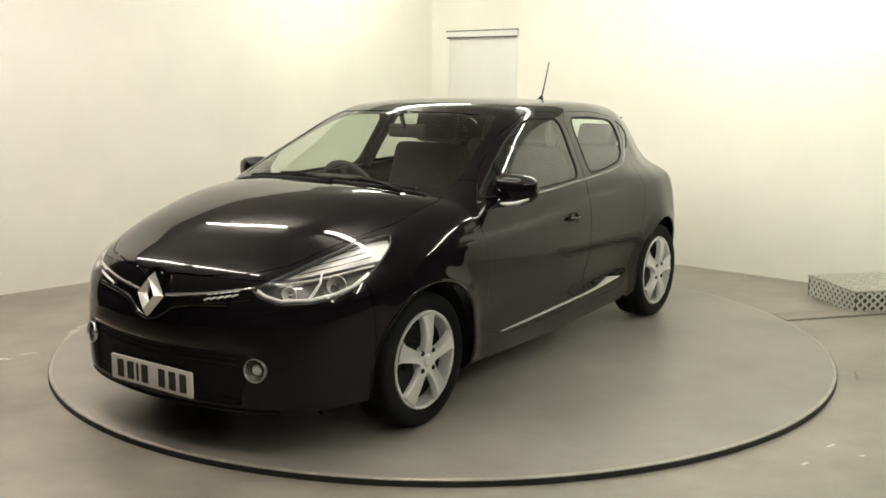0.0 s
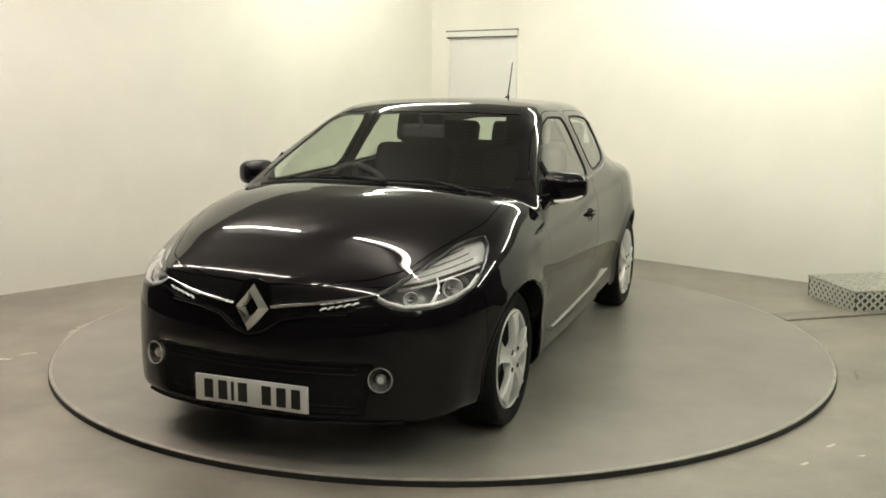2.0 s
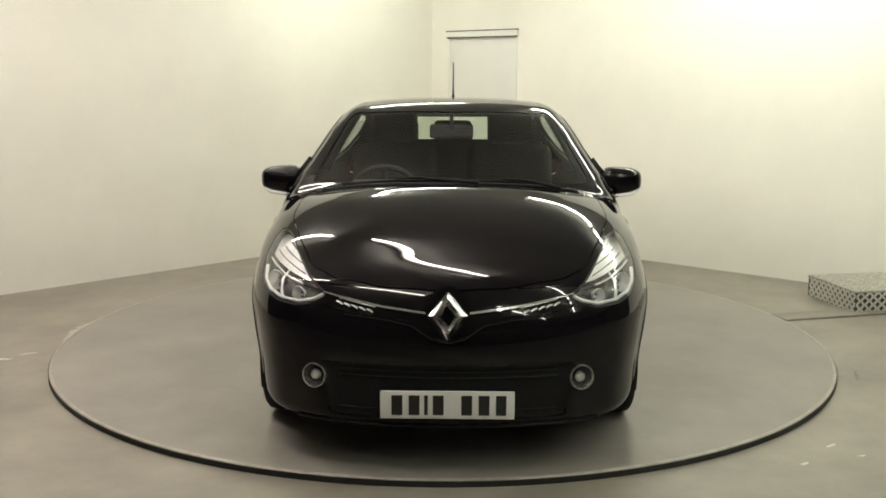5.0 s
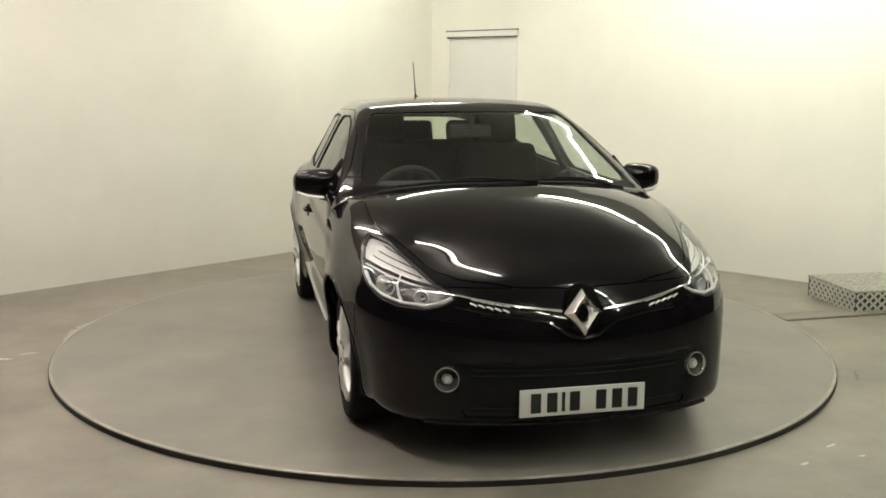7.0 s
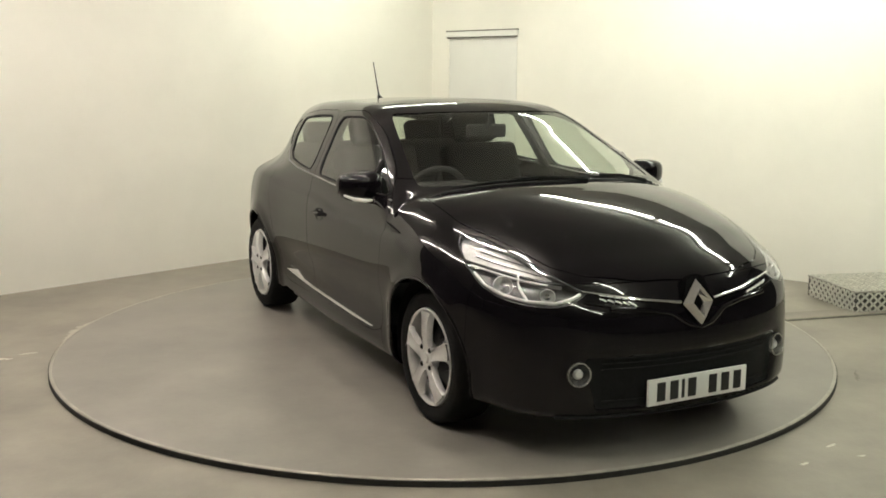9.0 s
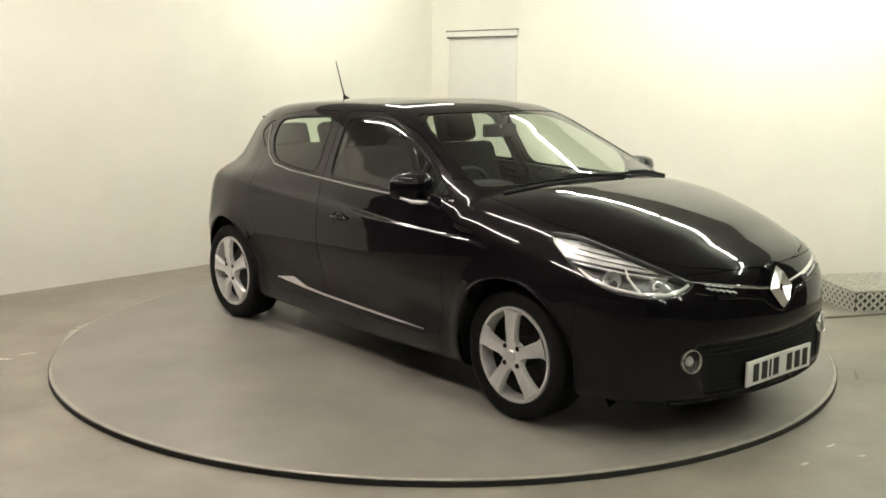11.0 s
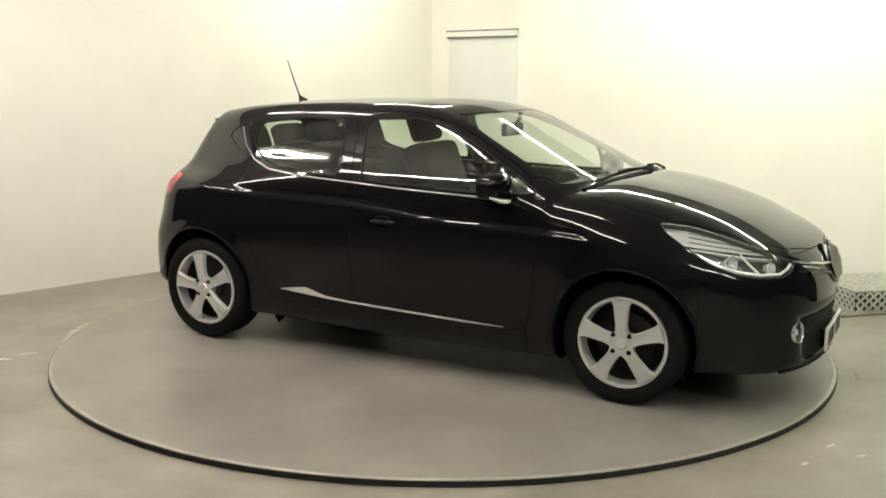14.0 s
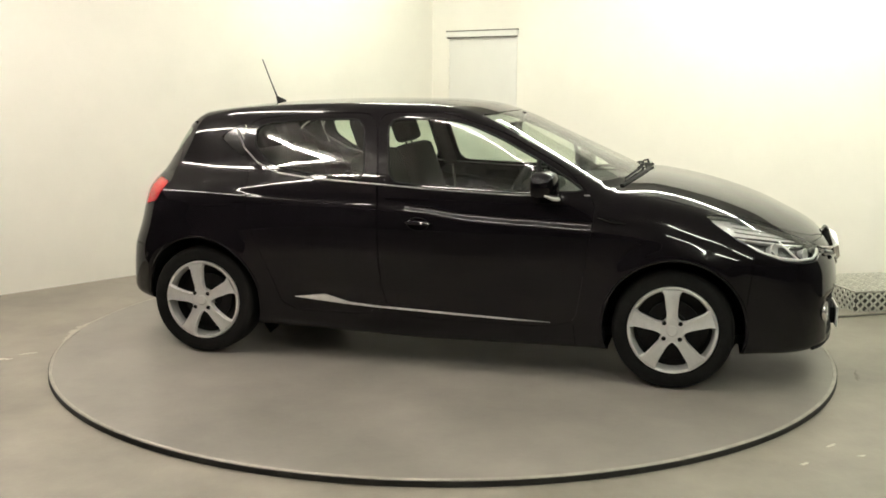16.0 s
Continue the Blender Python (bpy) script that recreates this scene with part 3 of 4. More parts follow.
sheet.part("body_shell", polys, PAINT, car)
sheet.part("bonnet", bonnet, PAINT, car, "smooth black bonnet")
sheet.part("front_bumper", front_bumper, PAINT, car)
lower_grille = sheet.part("lower_grille", grille_polys, MATT, car, "matt black lower air intake", flange=0.0)
sheet.part("rear_bumper", rear_bumper, PAINT, car)
sheet.part("tailgate", tailgate, PAINT, car)
sheet.part("roof", roof, PAINT, car)
for s in (1, -1):
    sheet.part("front_wing", fenders[s], PAINT, car)
    sheet.part("quarter_light", quarters[s], GLOSS, car, "gloss black quarter light", lift=-0.004)
    tl = sheet.part("tail_lamp", tails[s], RED, car, "red tail lamp wrapping the rear corner")
    sheet.part("lamp_backing", tails[s], MATT, tl, lift=-0.014, flange=0.03)
door_of = {}
for key, q in doors.items():
    door_of[key] = sheet.part("front_door" if key[1] == "front" else "rear_door", q, PAINT, car)
for key, q in glass.items():
    ob = sheet.part("side_window", q, TINT, door_of[key], "tinted side window", lift=-0.004, flange=0.0)
    ob.visible_shadow = False
ob = sheet.part("windscreen", screen, GLASS, car, "clear sloping windscreen", lift=-0.003, flange=0.0)
ob.visible_shadow = False
ob = sheet.part("rear_window", tail_glass, TINT, car, "tinted rear window", lift=-0.003, flange=0.0)
ob.visible_shadow = False


# window seals, arch lips: bars that follow the skin
def side_way(s):
    return lambda u, v: ((u, 0.0, v), (0.0, float(s), 0.0))


for side, s in side_of.items():
    for end, poly in (("front", GL_FRONT), ("rear", GL_REAR)):
        q = loop_on_skin([*poly, poly[0]], side_way(s), None, lift=-0.002)
        part("window_seal", tube(q, 0.006, 6), MATT, door_of[side, end])
    for wx in (1.2945, -1.2945):
        arc = [(wx + 0.356 * math.cos(a), 0.315 + 0.356 * math.sin(a)) for a in np.linspace(-0.28, math.pi + (0.28 if wx > 0 else -0.02), 60)]
        q = loop_on_skin(arc, side_way(s), None, lift=-0.004)
        part("arch_lip", tube(q, 0.0085, 8), PAINT, car)
    # bright strip low on the doors, widening towards the rear wheel
    top_edge = [(0.68, 0.311), (0.45, 0.318), (0.1, 0.327), (-0.25, 0.336), (-0.42, 0.346), (-0.56, 0.381), (-0.735, 0.357)]
    low_edge = [(-0.60, 0.346), (-0.42, 0.334), (-0.25, 0.327), (0.1, 0.318), (0.45, 0.310)]
    strip_line = [*top_edge, *low_edge]
    bm = bmesh.new()
    o1 = loop_on_skin(strip_line, side_way(s), None, lift=0.010)
    o2 = loop_on_skin(strip_line, side_way(s), None, lift=-0.006)
    k = len(strip_line)
    va, vb = [bm.verts.new(c) for c in o1], [bm.verts.new(c) for c in o2]
    for i in range(k):
        bm.faces.new((va[i], va[(i + 1) % k], vb[(i + 1) % k], vb[i]))
    bm.faces.new(va)
    bmesh.ops.triangulate(bm, faces=[f for f in bm.faces if len(f.verts) > 4])
    part("sill_strip", bm, STRIP, car, "bright satin strip low on the doors")


# underside and wheel housings
part("floor_pan", box(3.3, 1.30, 0.05, (0.05, 0, 0.235), 0.01), MATT, car)
for wx in (1.2945, -1.2945):
    for s in (1, -1):
        bm = lathe([(0.362, 0.40), (0.362, 0.82 if wx > 0 else 0.775)], 40)
        for vv in bm.verts:
            vv.co.y *= s
        bmesh.ops.delete(bm, geom=[f for f in bm.faces if f.calc_center_median().z < (-0.10 if wx > 0 or f.calc_center_median().x > 0 else 0.0)], context="FACES")
        part("wheel_housing", moved(bm, Matrix.Translation((wx, 0, 0.315))), MATT, car)
        bm = lathe([(0.0, 0.40), (0.364, 0.40)], 40)
        for vv in bm.verts:
            vv.co.y *= s
        bmesh.ops.delete(bm, geom=[f for f in bm.faces if f.calc_center_median().z < -0.2], context="FACES")
        part("housing_wall", moved(bm, Matrix.Translation((wx, 0, 0.315))), MATT, car)

# ---- wheels ----


def spoke(a):
    """One broad spoke, bowed outwards and dished in the middle."""
    bm = bmesh.new()
    rows = []
    for i in range(17):
        f = i / 16
        r = 0.040 + f * 0.166
        half = 0.0215 + 0.019 * f + 0.017 * max(0.0, 1 - f / 0.34) ** 2 + 0.016 * max(0.0, (f - 0.80) / 0.20) ** 2
        y = 0.010 + 0.012 * math.sin(math.pi * (0.15 + 0.75 * f))
        row = []
        for w, dy in ((-1.0, -0.030), (-1.0, -0.006), (-0.86, 0.0), (-0.30, -0.006), (0.30, -0.006), (0.86, 0.0), (1.0, -0.006), (1.0, -0.030)):
            row.append(bm.verts.new((half * w, y + dy, r)))
        rows.append(row)
    for p0, p1 in zip(rows, rows[1:]):
        for k in range(7):
            bm.faces.new((p0[k], p0[k + 1], p1[k + 1], p1[k]))
    bm.transform(Matrix.Rotation(a, 4, "Y"))
    return bm


def wheel(at, s, turn):
    """A wheel with its outer face towards +y in its own space."""
    w = part("wheel", lathe([(0.224, -0.185), (0.268, -0.195), (0.295, -0.188), (0.302, -0.165), (0.304, -0.10), (0.302, -0.025), (0.296, -0.002), (0.284, 0.008), (0.256, 0.011), (0.230, 0.004), (0.222, -0.01)], 72), RUBBER, car, "black low-profile tyre on a silver alloy rim")
    w.matrix_basis = Matrix.Translation(at) @ (Matrix.Rotation(math.pi, 4, "Z") if s < 0 else Matrix())
    part("rim", lathe([(0.186, -0.15), (0.195, -0.06), (0.202, -0.010), (0.206, 0.002), (0.215, 0.006), (0.221, 0.004), (0.224, -0.006)], 72), ALLOY, w, "silver rim lip")
    # barrel and disc take a dark colour for the shade in the spoke gaps
    part("barrel", lathe([(0.0, -0.12), (0.182, -0.12), (0.194, -0.055)], 40), BARREL, w, "inner rim darkened for the shade between the spokes")
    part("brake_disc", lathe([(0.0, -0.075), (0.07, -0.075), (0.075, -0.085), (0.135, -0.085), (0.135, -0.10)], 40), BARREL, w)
    for k in range(5):
        part("spoke", spoke(turn + k * 2 * math.pi / 5), ALLOY, w, angle=50)
    part("hub", lathe([(0.0, 0.017), (0.026, 0.0165), (0.030, 0.012), (0.048, 0.016), (0.061, 0.013), (0.066, -0.02)], 40), ALLOY, w)
    part("hub_cap", lathe([(0.0, 0.0205), (0.022, 0.020), (0.027, 0.015)], 30), ALLOY, w)
    for k in range(4):
        a = math.pi / 4 + k * math.pi / 2
        part("wheel_bolt", moved(lathe([(0.0, 0.0180), (0.0105, 0.0180), (0.012, 0.013)], 12), Matrix.Translation((0.056 * math.cos(a), 0.001, 0.056 * math.sin(a)))), MATT, w)
    return w


for wx, turn in ((1.2912, 0.04), (-1.2937, 0.16)):
    for s in (1, -1):
        wheel((wx, s * 0.826, 0.3045), s, turn * (1 if s < 0 else -1.3))

# ---- head lamps ----


def corner_at(us, zs, s):
    """The places on the front corner of the skin where |y| - x is u, at height z."""
    us, zs = np.array(us, float), np.array(zs, float)
    lo, hi = np.full(len(us), 0.05), np.full(len(us), 1.45)
    for _ in range(20):
        a = (lo + hi) / 2
        o = np.stack((np.full(len(us), 1.0), np.zeros(len(us)), zs), 1)
        q = skin(o, np.stack((np.cos(a), s * np.sin(a), np.zeros(len(us))), 1))
        less = np.abs(q[:, 1]) - q[:, 0] < us
        lo, hi = np.where(less, a, lo), np.where(less, hi, a)
    return q


for s in (1, -1):
    lens = sheet.part("head_lamp", lamps[s], LENS, car, "clear head lamp with bright reflectors", lift=-0.001, flange=0.0)
    lens.visible_shadow = False
    split = lambda p: (0.744 + (np.abs(p[:, 1]) - p[:, 0] + 1.36) * 0.085) - p[:, 2]
    high, low = sheet.cut(lamps[s], split, 0.0)
    sheet.part("reflector", high, BOWL, lens, "silver upper reflector", lift=-0.030, flange=0.03)
    sheet.part("lower_bowl", low, LAMPGREY, lens, "grey lower lamp bowl", lift=-0.055, flange=0.0)
    line = [*LAMP, LAMP[0]]
    us, zs = [u for u, z in line], [z for u, z in line]
    ring = corner_at(us, zs, s)
    rn = normals(ring)
    part("bezel", tube(ring - rn * 0.006, 0.006, 6), LAMPDARK, lens, "dark lamp edge")
    # bowl wall between the lens and the reflector
    bm = bmesh.new()
    outer, inner = [bm.verts.new(q) for q in ring[:-1] - rn[:-1] * 0.003], [bm.verts.new(q) for q in ring[:-1] - rn[:-1] * 0.05]
    for i in range(len(outer)):
        k = (i + 1) % len(outer)
        bm.faces.new((outer[i], outer[k], inner[k], inner[i]))
    part("bowl_wall", bm, LAMPDARK, lens)
    # bright light guide along the lower edge, with a riser between the two bowls
    lowline = [(-0.84, 0.752), (-0.93, 0.712), (-1.05, 0.684), (-1.2, 0.668), (-1.36, 0.666), (-1.45, 0.684), (-1.49, 0.702)]
    q = corner_at([u for u, z in lowline], [z for u, z in lowline], s)
    part("light_guide", tube(q - normals(q) * 0.012, 0.0075, 8), GUIDE, lens, "bright curved light guide")
    rise = [(-1.20, 0.670), (-1.165, 0.70), (-1.13, 0.735), (-1.12, 0.765)]
    q = corner_at([u for u, z in rise], [z for u, z in rise], s)
    part("light_guide", tube(q - normals(q) * 0.016, [0.0075, 0.006, 0.005, 0.004], 8), GUIDE, lens, "bright curved light guide")
    for u, z, r in ((-1.31, 0.705, 0.030), (-1.02, 0.735, 0.040)):
        q = corner_at([u], [z], s)
        c = Vector(q[0]) - Vector(normals(q)[0]) * 0.040
        face = Vector((0.88, s * 0.47, 0.05)).to_track_quat("Y", "Z").to_matrix().to_4x4()
        part("lamp_bowl", moved(lathe([(0.0, -0.02), (r * 0.5, -0.015), (r * 0.9, 0.012), (r, 0.022), (r * 1.06, 0.018)], 28), Matrix.Translation(c) @ face), BOWL, lens, "round chrome lamp bowl")
        part("bulb_lens", moved(lathe([(0.0, 0.002), (r * 0.3, 0.0), (r * 0.5, -0.008)], 20), Matrix.Translation(c) @ face), CHROME, lens, "bright bulb cap")
    # dark bars across the upper, silver part
    f = np.linspace(0, 1, 10)
    q = corner_at(-0.74 - 0.66 * f, 0.797 - 0.056 * f, s)
    part("lamp_divider", tube(q - normals(q) * 0.022, 0.0065, 6), LAMPDARK, lens, "dark divider bar")
    q = corner_at(-0.80 - 0.5 * f, 0.783 - 0.045 * f, s)
    part("light_guide", tube(q - normals(q) * 0.020, 0.004, 6), GUIDE, lens, "thin bright light guide")
    for dz in (0.020, 0.040, 0.058):
        f = np.linspace(0, 1, 8)
        q = corner_at(-0.80 - dz - (0.50 - 3.2 * dz) * f, 0.798 + dz - (0.050 - 0.1 * dz) * f, s)
        part("lamp_divider", tube(q - normals(q) * 0.024, 0.0022, 6), LAMPDARK, lens, "thin dark line across the reflector")
    for f in range(6):
        u = -0.95 - f * 0.06
        q = corner_at([u, u - 0.03], [0.842 - f * 0.016, 0.79 - f * 0.010], s)
        part("reflector_rib", tube(q - normals(q) * 0.036, 0.0035, 6), SATIN, lens)


# ---- nose: grille, badge, plate, fog lamps ----
def nose_at(y, z, lift=0.0):
    q = skin(np.array([[0.6, y, z]]), np.array([[1.0, 0.0, 0.0]]))
    return Vector((q + normals(q) * lift)[0])


for s in (1, -1):
    line = [(0.085, 0.650), (0.16, 0.658), (0.25, 0.668), (0.34, 0.682), (0.43, 0.697), (0.49, 0.708)]
    pts = [nose_at(s * y, z, 0.004) for y, z in line]
    part("grille_bar", tube(pts, [0.011, 0.012, 0.012, 0.011, 0.009, 0.004], 8, 0.75), CHROME, car, "bright chrome bar from badge to lamp")
    pts = [nose_at(s * y, z - 0.040, 0.002) for y, z in line[1:]]
    part("grille_bar_lower", tube(pts, 0.007, 6), GLOSS, car, "gloss black lower grille bar")
    for k in range(5):
        y, z = 0.290 + 0.030 * k, 0.652 + 0.0055 * k
        pts = [nose_at(s * y, z - 0.005, 0.006), nose_at(s * (y + 0.010), z + 0.001, 0.007), nose_at(s * (y + 0.024), z + 0.006, 0.006)]
        part("running_light", tube(pts, [0.004, 0.0052, 0.0035], 8, 0.8), GUIDE, car, "small white running light segment")
    # lower lip of the upper grille, falling to a point under the badge
    pts = [nose_at(s * y, z, 0.003) for y, z in ((0.0, 0.545), (0.06, 0.560), (0.14, 0.610), (0.24, 0.628), (0.40, 0.640))]
    part("grille_lip", tube(pts, 0.010, 8), PAINT, car)
    c = nose_at(s * 0.5276, 0.384)
    n = Vector(normals(np.array(c)[None])[0])
    m = Matrix.Translation(c) @ n.to_track_quat("Y", "Z").to_matrix().to_4x4()
    fog = part("fog_lamp", moved(lathe([(0.044, -0.02), (0.044, 0.004), (0.046, 0.007), (0.049, 0.007), (0.051, 0.003), (0.052, -0.02)], 36), m), SATIN, car, "round fog lamp in a chrome ring")
    part("fog_bowl", moved(lathe([(0.0, -0.030), (0.015, -0.028), (0.030, -0.018), (0.045, 0.0)], 30), m), LAMPDARK, fog, "dark fog lamp bowl")
    part("fog_bulb", moved(lathe([(0.0, -0.002), (0.014, -0.005), (0.022, -0.016)], 20), m), BOWL, fog)
    fg = part("fog_glass", moved(lathe([(0.0, 0.010), (0.02, 0.009), (0.042, 0.005)], 30), m), LENS, fog, "clear fog lamp glass")
    fg.visible_shadow = False

# badge: a plain diamond frame on a dark shield
c = nose_at(0, 0.642)
m = Matrix.Translation(c + Vector((0.006, 0, 0.0))) @ Matrix.Rotation(radians(-90), 4, "Z") @ Matrix.Rotation(radians(15), 4, "X")
shield = [(0.0, 0.120), (0.050, 0.105), (0.086, 0.01), (0.055, -0.06), (0.0, -0.112), (-0.055, -0.06), (-0.086, 0.01), (-0.050, 0.105)]
badge = part("badge", moved(prism(shield, 0.03, 0.008), m @ Matrix.Translation((0, -0.012, 0))), GLOSS, car, "chrome diamond badge on a black shield")


def diamond(w, h, w2, h2, d):
    bm = bmesh.new()
    o = [(0, h), (w, 0), (0, -h), (-w, 0)]
    i = [(0, h2), (w2, 0), (0, -h2), (-w2, 0)]
    mid = [((a[0] + b[0]) / 2, (a[1] + b[1]) / 2) for a, b in zip(o, i)]
    ro, rm, ri = ([bm.verts.new((x, y, z)) for x, z in ring_] for ring_, y in ((o, 0.0), (mid, d), (i, 0.002)))
    for k in range(4):
        k2 = (k + 1) % 4
        bm.faces.new((ro[k], ro[k2], rm[k2], rm[k]))
        bm.faces.new((rm[k], rm[k2], ri[k2], ri[k]))
    return bm


part("diamond", moved(diamond(0.080, 0.096, 0.023, 0.038, 0.030), m @ Matrix.Translation((0, 0.004, 0))), BADGE, badge, "chrome diamond", smooth=False)

# lower grille slats and the plate
for z in (0.265, 0.395, 0.418, 0.441):
    pts = [nose_at(y, z, 0.001) for y in np.linspace(-0.43, 0.43, 15)]
    part("grille_slat", tube(pts, 0.0045, 6), MATT, lower_grille)
plate = part("number_plate", box(0.012, 0.520, 0.111, (2.131, 0, 0.296), 0.004), PLATE, car, "white front number plate with black characters")
for y0, w in ((-0.195, 0.042), (-0.128, 0.042), (-0.082, 0.014), (-0.035, 0.042), (0.075, 0.042), (0.142, 0.042), (0.208, 0.040)):
    part("plate_bar", box(0.003, w, 0.079, (2.138, y0, 0.296), 0.001), INK, plate, "black character bar", smooth=False)
part("plate_backing", box(0.034, 0.44, 0.085, (2.110, 0, 0.296), 0.004), MATT, car)
# lower air lip
pts = [nose_at(y, 0.205, 0.002) for y in np.linspace(-0.60, 0.60, 25)]
part("lower_lip", tube(pts, 0.012, 8, 0.7), MATT, car)

# ---- scuttle, wipers ----
def top_at(x, y, lift=0.0):
    q = skin(np.array([[x, y, 0.7]]), np.array([[0.0, 0.0, 1.0]]))
    return Vector((q + normals(q) * lift)[0])


pts = [top_at(1.108 - 0.21 * y * y - 0.10 * abs(y) ** 3, y, 0.001) for y in np.linspace(-0.62, 0.62, 31)]
part("scuttle", tube(pts, 0.014, 8, 0.7), MATT, car, "matt black panel under the windscreen")
for y0, y1 in ((-0.52, 0.10), (0.02, 0.56)):
    w = part("wiper", tube([top_at(1.07 - 0.22 * y * y, y, 0.012) for y in np.linspace(y0, y1, 12)], 0.0055, 6, 1.3), MATT, car, "black windscreen wiper")
    ye = y0 + (y1 - y0) * 0.42
    part("wiper_arm", tube([top_at(1.12 - 0.22 * y1 * y1 * 0.6, y1 * 0.85 + 0.05, 0.012), top_at(1.09 - 0.2 * ye * ye, ye + 0.12, 0.028), top_at(1.07 - 0.22 * ye * ye, ye, 0.024)], [0.010, 0.006, 0.005], 6), MATT, w)

# ---- door mirrors ----
for s in (1, -1):
    bm = bmesh.new()
    bmesh.ops.create_uvsphere(bm, u_segments=32, v_segments=20, radius=1)
    for vv in bm.verts:
        x, y, z = vv.co
        k = lambda c: math.copysign(abs(c) ** 0.62, c)
        x, y, z = k(x), k(y), k(z)
        back = x < 0
        vv.co = (0.62 + x * (0.035 if back else 0.095) * (1 - 0.25 * abs(y)) - 0.03 * (s * y) * 0.5, s * 0.885 + y * 0.112, 1.012 + z * 0.077 * (1 - 0.18 * s * y) + 0.006 * s * y)
    mir = part("door_mirror", bm, PAINT, car, "gloss black door mirror", angle=80)
    part("mirror_stalk", tube([(0.72, s * 0.775, 0.935), (0.695, s * 0.81, 0.945), (0.66, s * 0.86, 0.965)], [0.052, 0.040, 0.030], 10, 0.8), GLOSS, mir)
    part("indicator", tube([(0.66, s * 0.978, 0.975), (0.695, s * 0.937, 0.957), (0.71, s * 0.885, 0.950), (0.705, s * 0.845, 0.950)], [0.006, 0.012, 0.013, 0.006], 10, 0.75), PLATE, mir, "clear white indicator strip")
    part("mirror_glass", box(0.004, 0.165, 0.098, (0.5865, s * 0.885, 1.018), 0.0015), CHROME, mir, "mirror glass")

# ---- door handles, divider bars, aerial ----
for s in (1, -1):
    q = skin(np.array([[0.0, 0.0, 0.793]] * 3) + np.array([[-0.07, 0, 0], [0.0, 0, 0], [0.07, 0, 0]]), np.array([[0, float(s), 0]] * 3))
    mid = Vector(q[1])
    hd = part("door_handle", moved(lathe([(0.001, -0.012), (0.045, -0.012), (0.052, 0.0), (0.056, 0.003), (0.058, -0.006)], 30), Matrix.Translation(mid + Vector((-0.02, s * 0.001, 0))) @ Matrix.Diagonal((1.05, 1 * s, 0.62, 1))), MATT, car, "black recessed door handle")
    pts = [mid + Vector((x, s * y, 0.006)) for x, y in ((-0.085, 0.002), (-0.07, 0.014), (-0.03, 0.020), (0.02, 0.019), (0.04, 0.014), (0.048, 0.002))]
    part("grip", tube(pts, [0.010, 0.012, 0.013, 0.013, 0.012, 0.010], 8, 0.9), PAINT, hd)
    pts = [Vector(c) for c in loop_on_skin([(0.605, 0.985), (0.600, 1.05), (0.590, 1.125)], side_way(s), None, lift=0.002)]
    part("window_bar", tube(pts, 0.014, 8), MATT, car)
    # pillar between the doors
    pts = [Vector(c) for c in loop_on_skin([(-0.262, 0.995), (-0.29, 1.16), (-0.322, 1.345)], side_way(s), None, lift=-0.030)]
    part("pillar_cover", tube(pts, 0.055, 10, 0.4), MATT, car)
    # thin bright line under the side windows
    pts = loop_on_skin([(0.86, 0.966), (0.5, 0.958), (0.1, 0.970), (-0.33, 0.992), (-0.62, 1.005), (-0.85, 1.028), (-0.99, 1.075), (-1.10, 1.155), (-1.17, 1.25)], side_way(s), None, lift=0.001)
    part("waist_line", tube(pts, 0.0045, 6), WAIST, car, "grey waist moulding under the windows")
    ob = part("wing_vent", tube(loop_on_skin([(0.905, 0.865), (0.98, 0.845), (1.05, 0.838)], side_way(s), None, lift=0.002), [0.005, 0.012, 0.004], 8), GLOSS, car)

base = top_at(-1.1606, 0, 0.0)
aer = part("aerial", tube([base + Vector((0.02, 0, -0.006)), base + Vector((0, 0, 0.012)), base + Vector((-0.02, 0, 0.035))], [0.030, 0.022, 0.008], 10), MATT, car, "thin black roof aerial leaning back")
part("aerial_rod", tube([base + Vector((-0.016, 0, 0.03)), base + Vector((-0.055, 0, 0.12)), base + Vector((-0.110, 0, 0.262))], [0.0055, 0.004, 0.003], 8), MATT, aer)
# roof spoiler lip
pts = [Vector((-1.553 + 0.30 * y * y, y, 1.296 - 0.06 * y * y)) for y in np.linspace(-0.44, 0.44, 21)]
part("roof_spoiler", tube(pts, [0.012 + 0.02 * min(1, (0.46 - abs(q.y)) * 8) for q in pts], 10, 0.35), PAINT, car)

# ---- inside the car ----


def cushion(sx, sy, sz, m, n=3):
    bm = box(sx, sy, sz, bevel=min(sx, sy, sz) * 0.42, seg=4)
    return moved(bm, m)


for s in (1, -1):
    seat = part("front_seat", cushion(0.50, 0.50, 0.16, Matrix.Translation((0.06, s * 0.36, 0.50))), FABRIC, car, "dark fabric front seat")
    lean = Matrix.Translation((-0.20, s * 0.36, 0.50)) @ Matrix.Rotation(radians(-20), 4, "Y")
    part("backrest", cushion(0.17, 0.52, 0.70, lean @ Matrix.Translation((0, 0, 0.32))), FABRIC, seat)
    part("headrest", cushion(0.11, 0.28, 0.20, lean @ Matrix.Translation((0.01, 0, 0.785))), FABRIC, seat)
    for dy in (-0.06, 0.06):
        part("headrest_post", tube([lean @ Vector((0, dy, 0.6)), lean @ Vector((0.0, dy, 0.72))], 0.007, 6), MATT, seat)
bench = part("rear_seat", cushion(0.48, 1.20, 0.16, Matrix.Translation((-0.78, 0, 0.52))), FABRIC, car, "dark fabric rear bench seat")
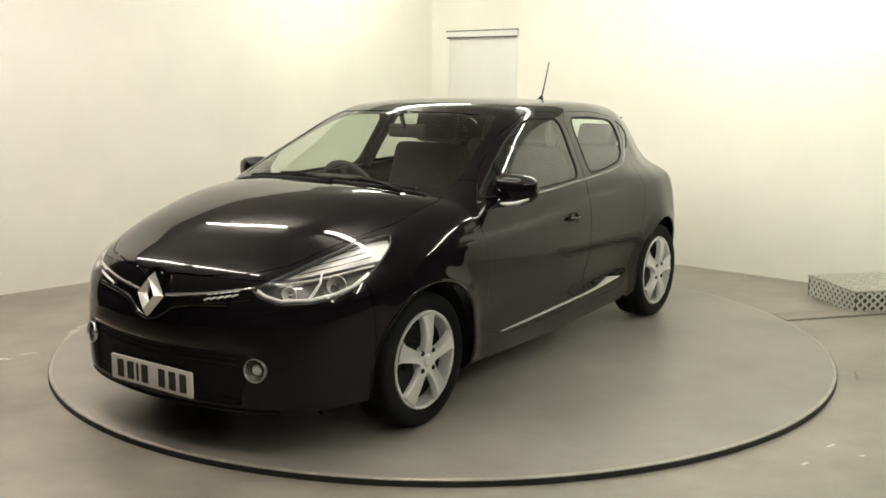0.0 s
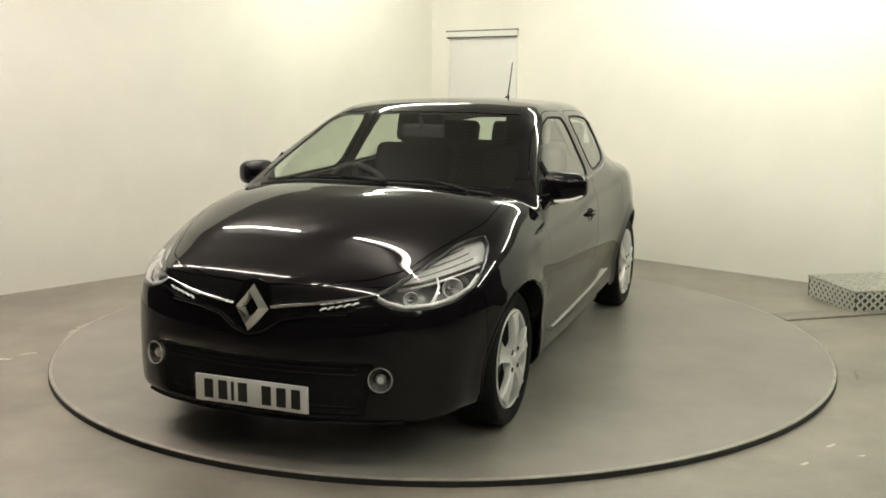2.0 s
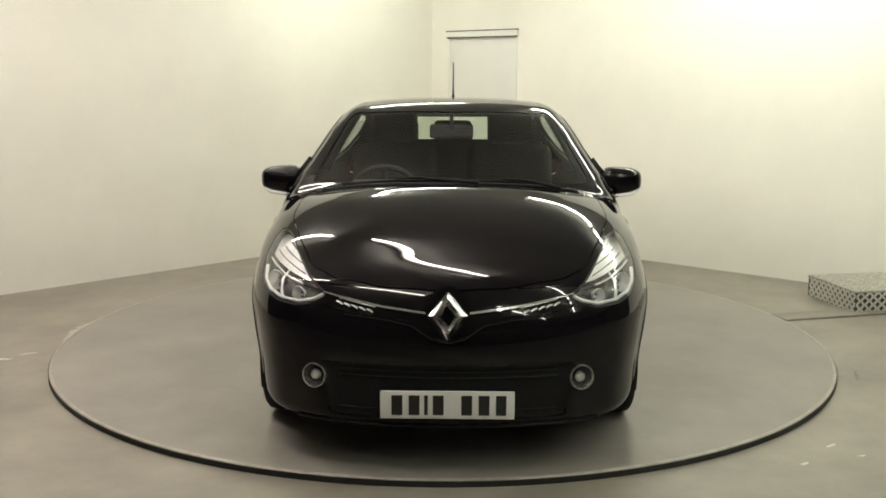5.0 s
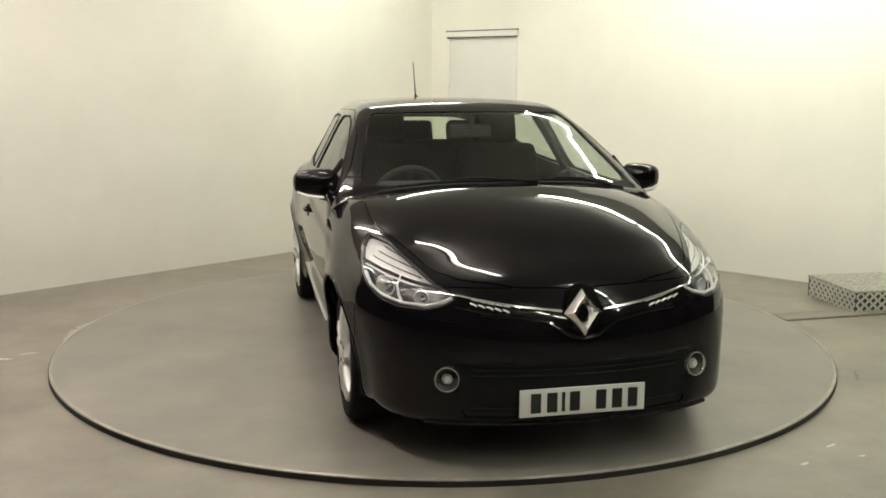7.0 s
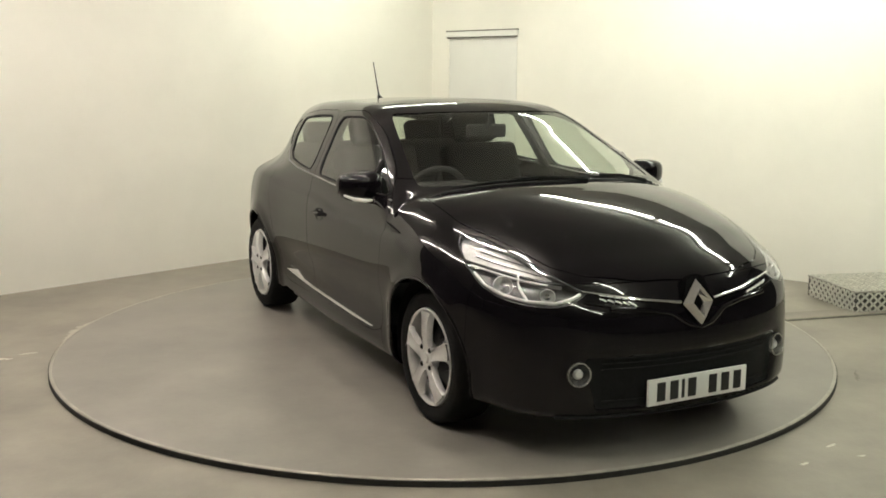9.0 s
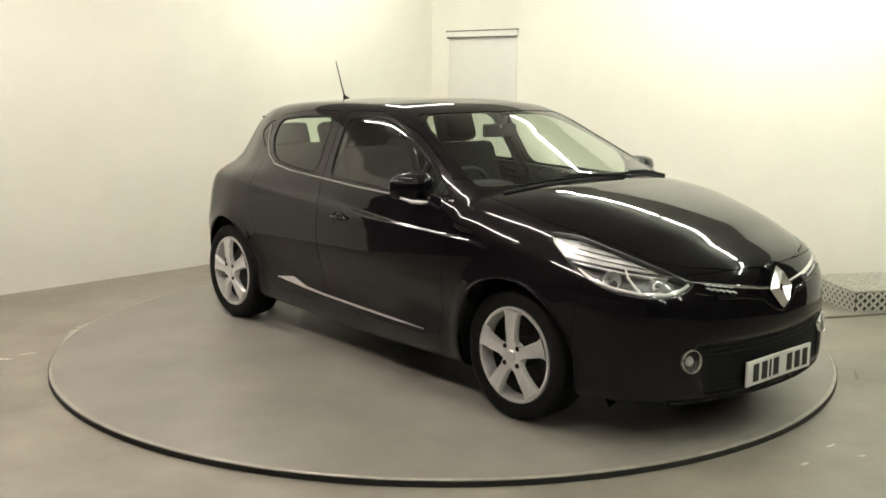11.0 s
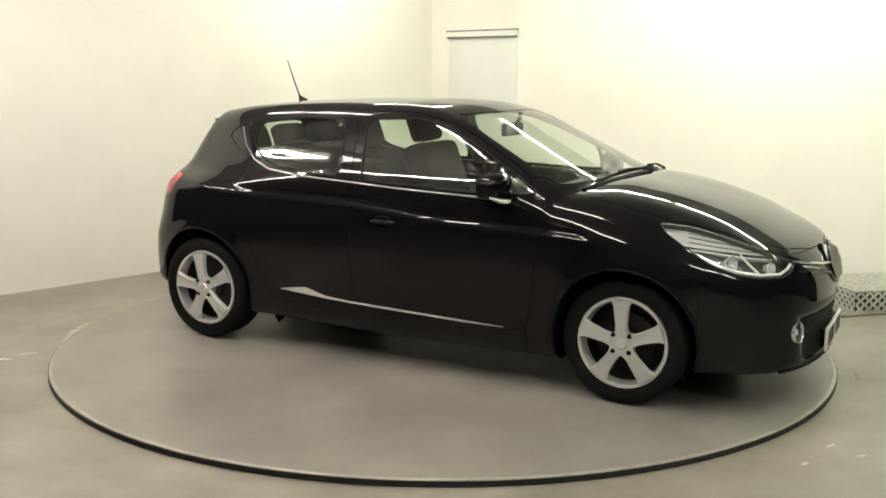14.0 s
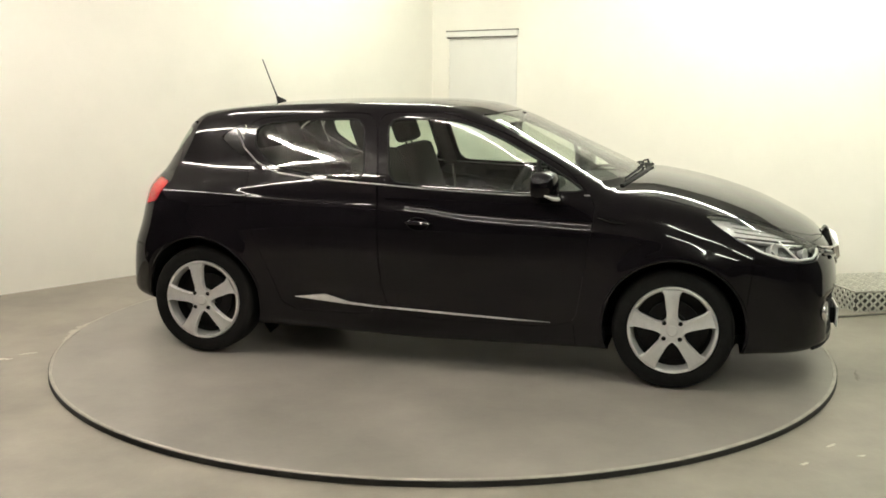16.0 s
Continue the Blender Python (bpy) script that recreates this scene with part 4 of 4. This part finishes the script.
lean = Matrix.Translation((-1.02, 0, 0.55)) @ Matrix.Rotation(radians(-22), 4, "Y")
part("backrest", cushion(0.16, 1.22, 0.62, lean @ Matrix.Translation((0, 0, 0.29))), FABRIC, bench)
for y in (-0.38, 0.0, 0.38):
    part("headrest", cushion(0.10, 0.27, 0.16, lean @ Matrix.Translation((0, y, 0.665))), FABRIC, bench)
dash = part("dashboard", moved(prism([(0.98, 0.55), (1.0, 0.93), (0.86, 0.965), (0.62, 0.955), (0.50, 0.90), (0.47, 0.78), (0.55, 0.55)], 1.40, 0.02), Matrix()), DASH, car, "dark moulded dashboard")
part("dial_hood", cushion(0.20, 0.36, 0.10, Matrix.Translation((0.56, -0.36, 0.955))), DASH, dash)
swm = Matrix.Translation((0.40, -0.36, 0.90)) @ Matrix.Rotation(radians(-66), 4, "Y")
ringp = [(0.185 + 0.016 * math.cos(a), 0.016 * math.sin(a)) for a in np.linspace(0, 2 * math.pi, 10, endpoint=False)]
sw = part("steering_wheel", moved(lathe(ringp, 40, "z", True), swm), DASH, car, "black steering wheel")
part("hub", moved(cushion(0.16, 0.13, 0.05, Matrix()), swm), DASH, sw)
for a in (0, 180, 270):
    part("spoke", moved(tube([(0.05, 0, 0), (0.18, 0, 0)], 0.018, 8, 0.5), swm @ Matrix.Rotation(radians(a + 90), 4, "Z")), DASH, sw)
rv = part("rear_view_mirror", cushion(0.04, 0.24, 0.075, Matrix.Translation((0.33, 0.0, 1.255))), DASH, car, "dark rear-view mirror")
part("mirror_stem", tube([(0.35, 0, 1.27), (0.375, 0, 1.32), (0.38, 0, 1.352)], 0.012, 8), DASH, rv)


def motions():
    rows, turn = [], []
    for i in range(33):
        t = i * 0.5
        a = heading(t)
        m = Matrix.Translation((0, 0, TABLE)) @ Matrix.Rotation(radians(a), 4, "Z") @ Matrix.Translation((0.0948, 0.0497, 0))
        rows.append((t, m))
        turn.append((t, Matrix.Rotation(radians(a), 4, "Z")))
    walk(car, rows)
    walk(table, turn)


motions()
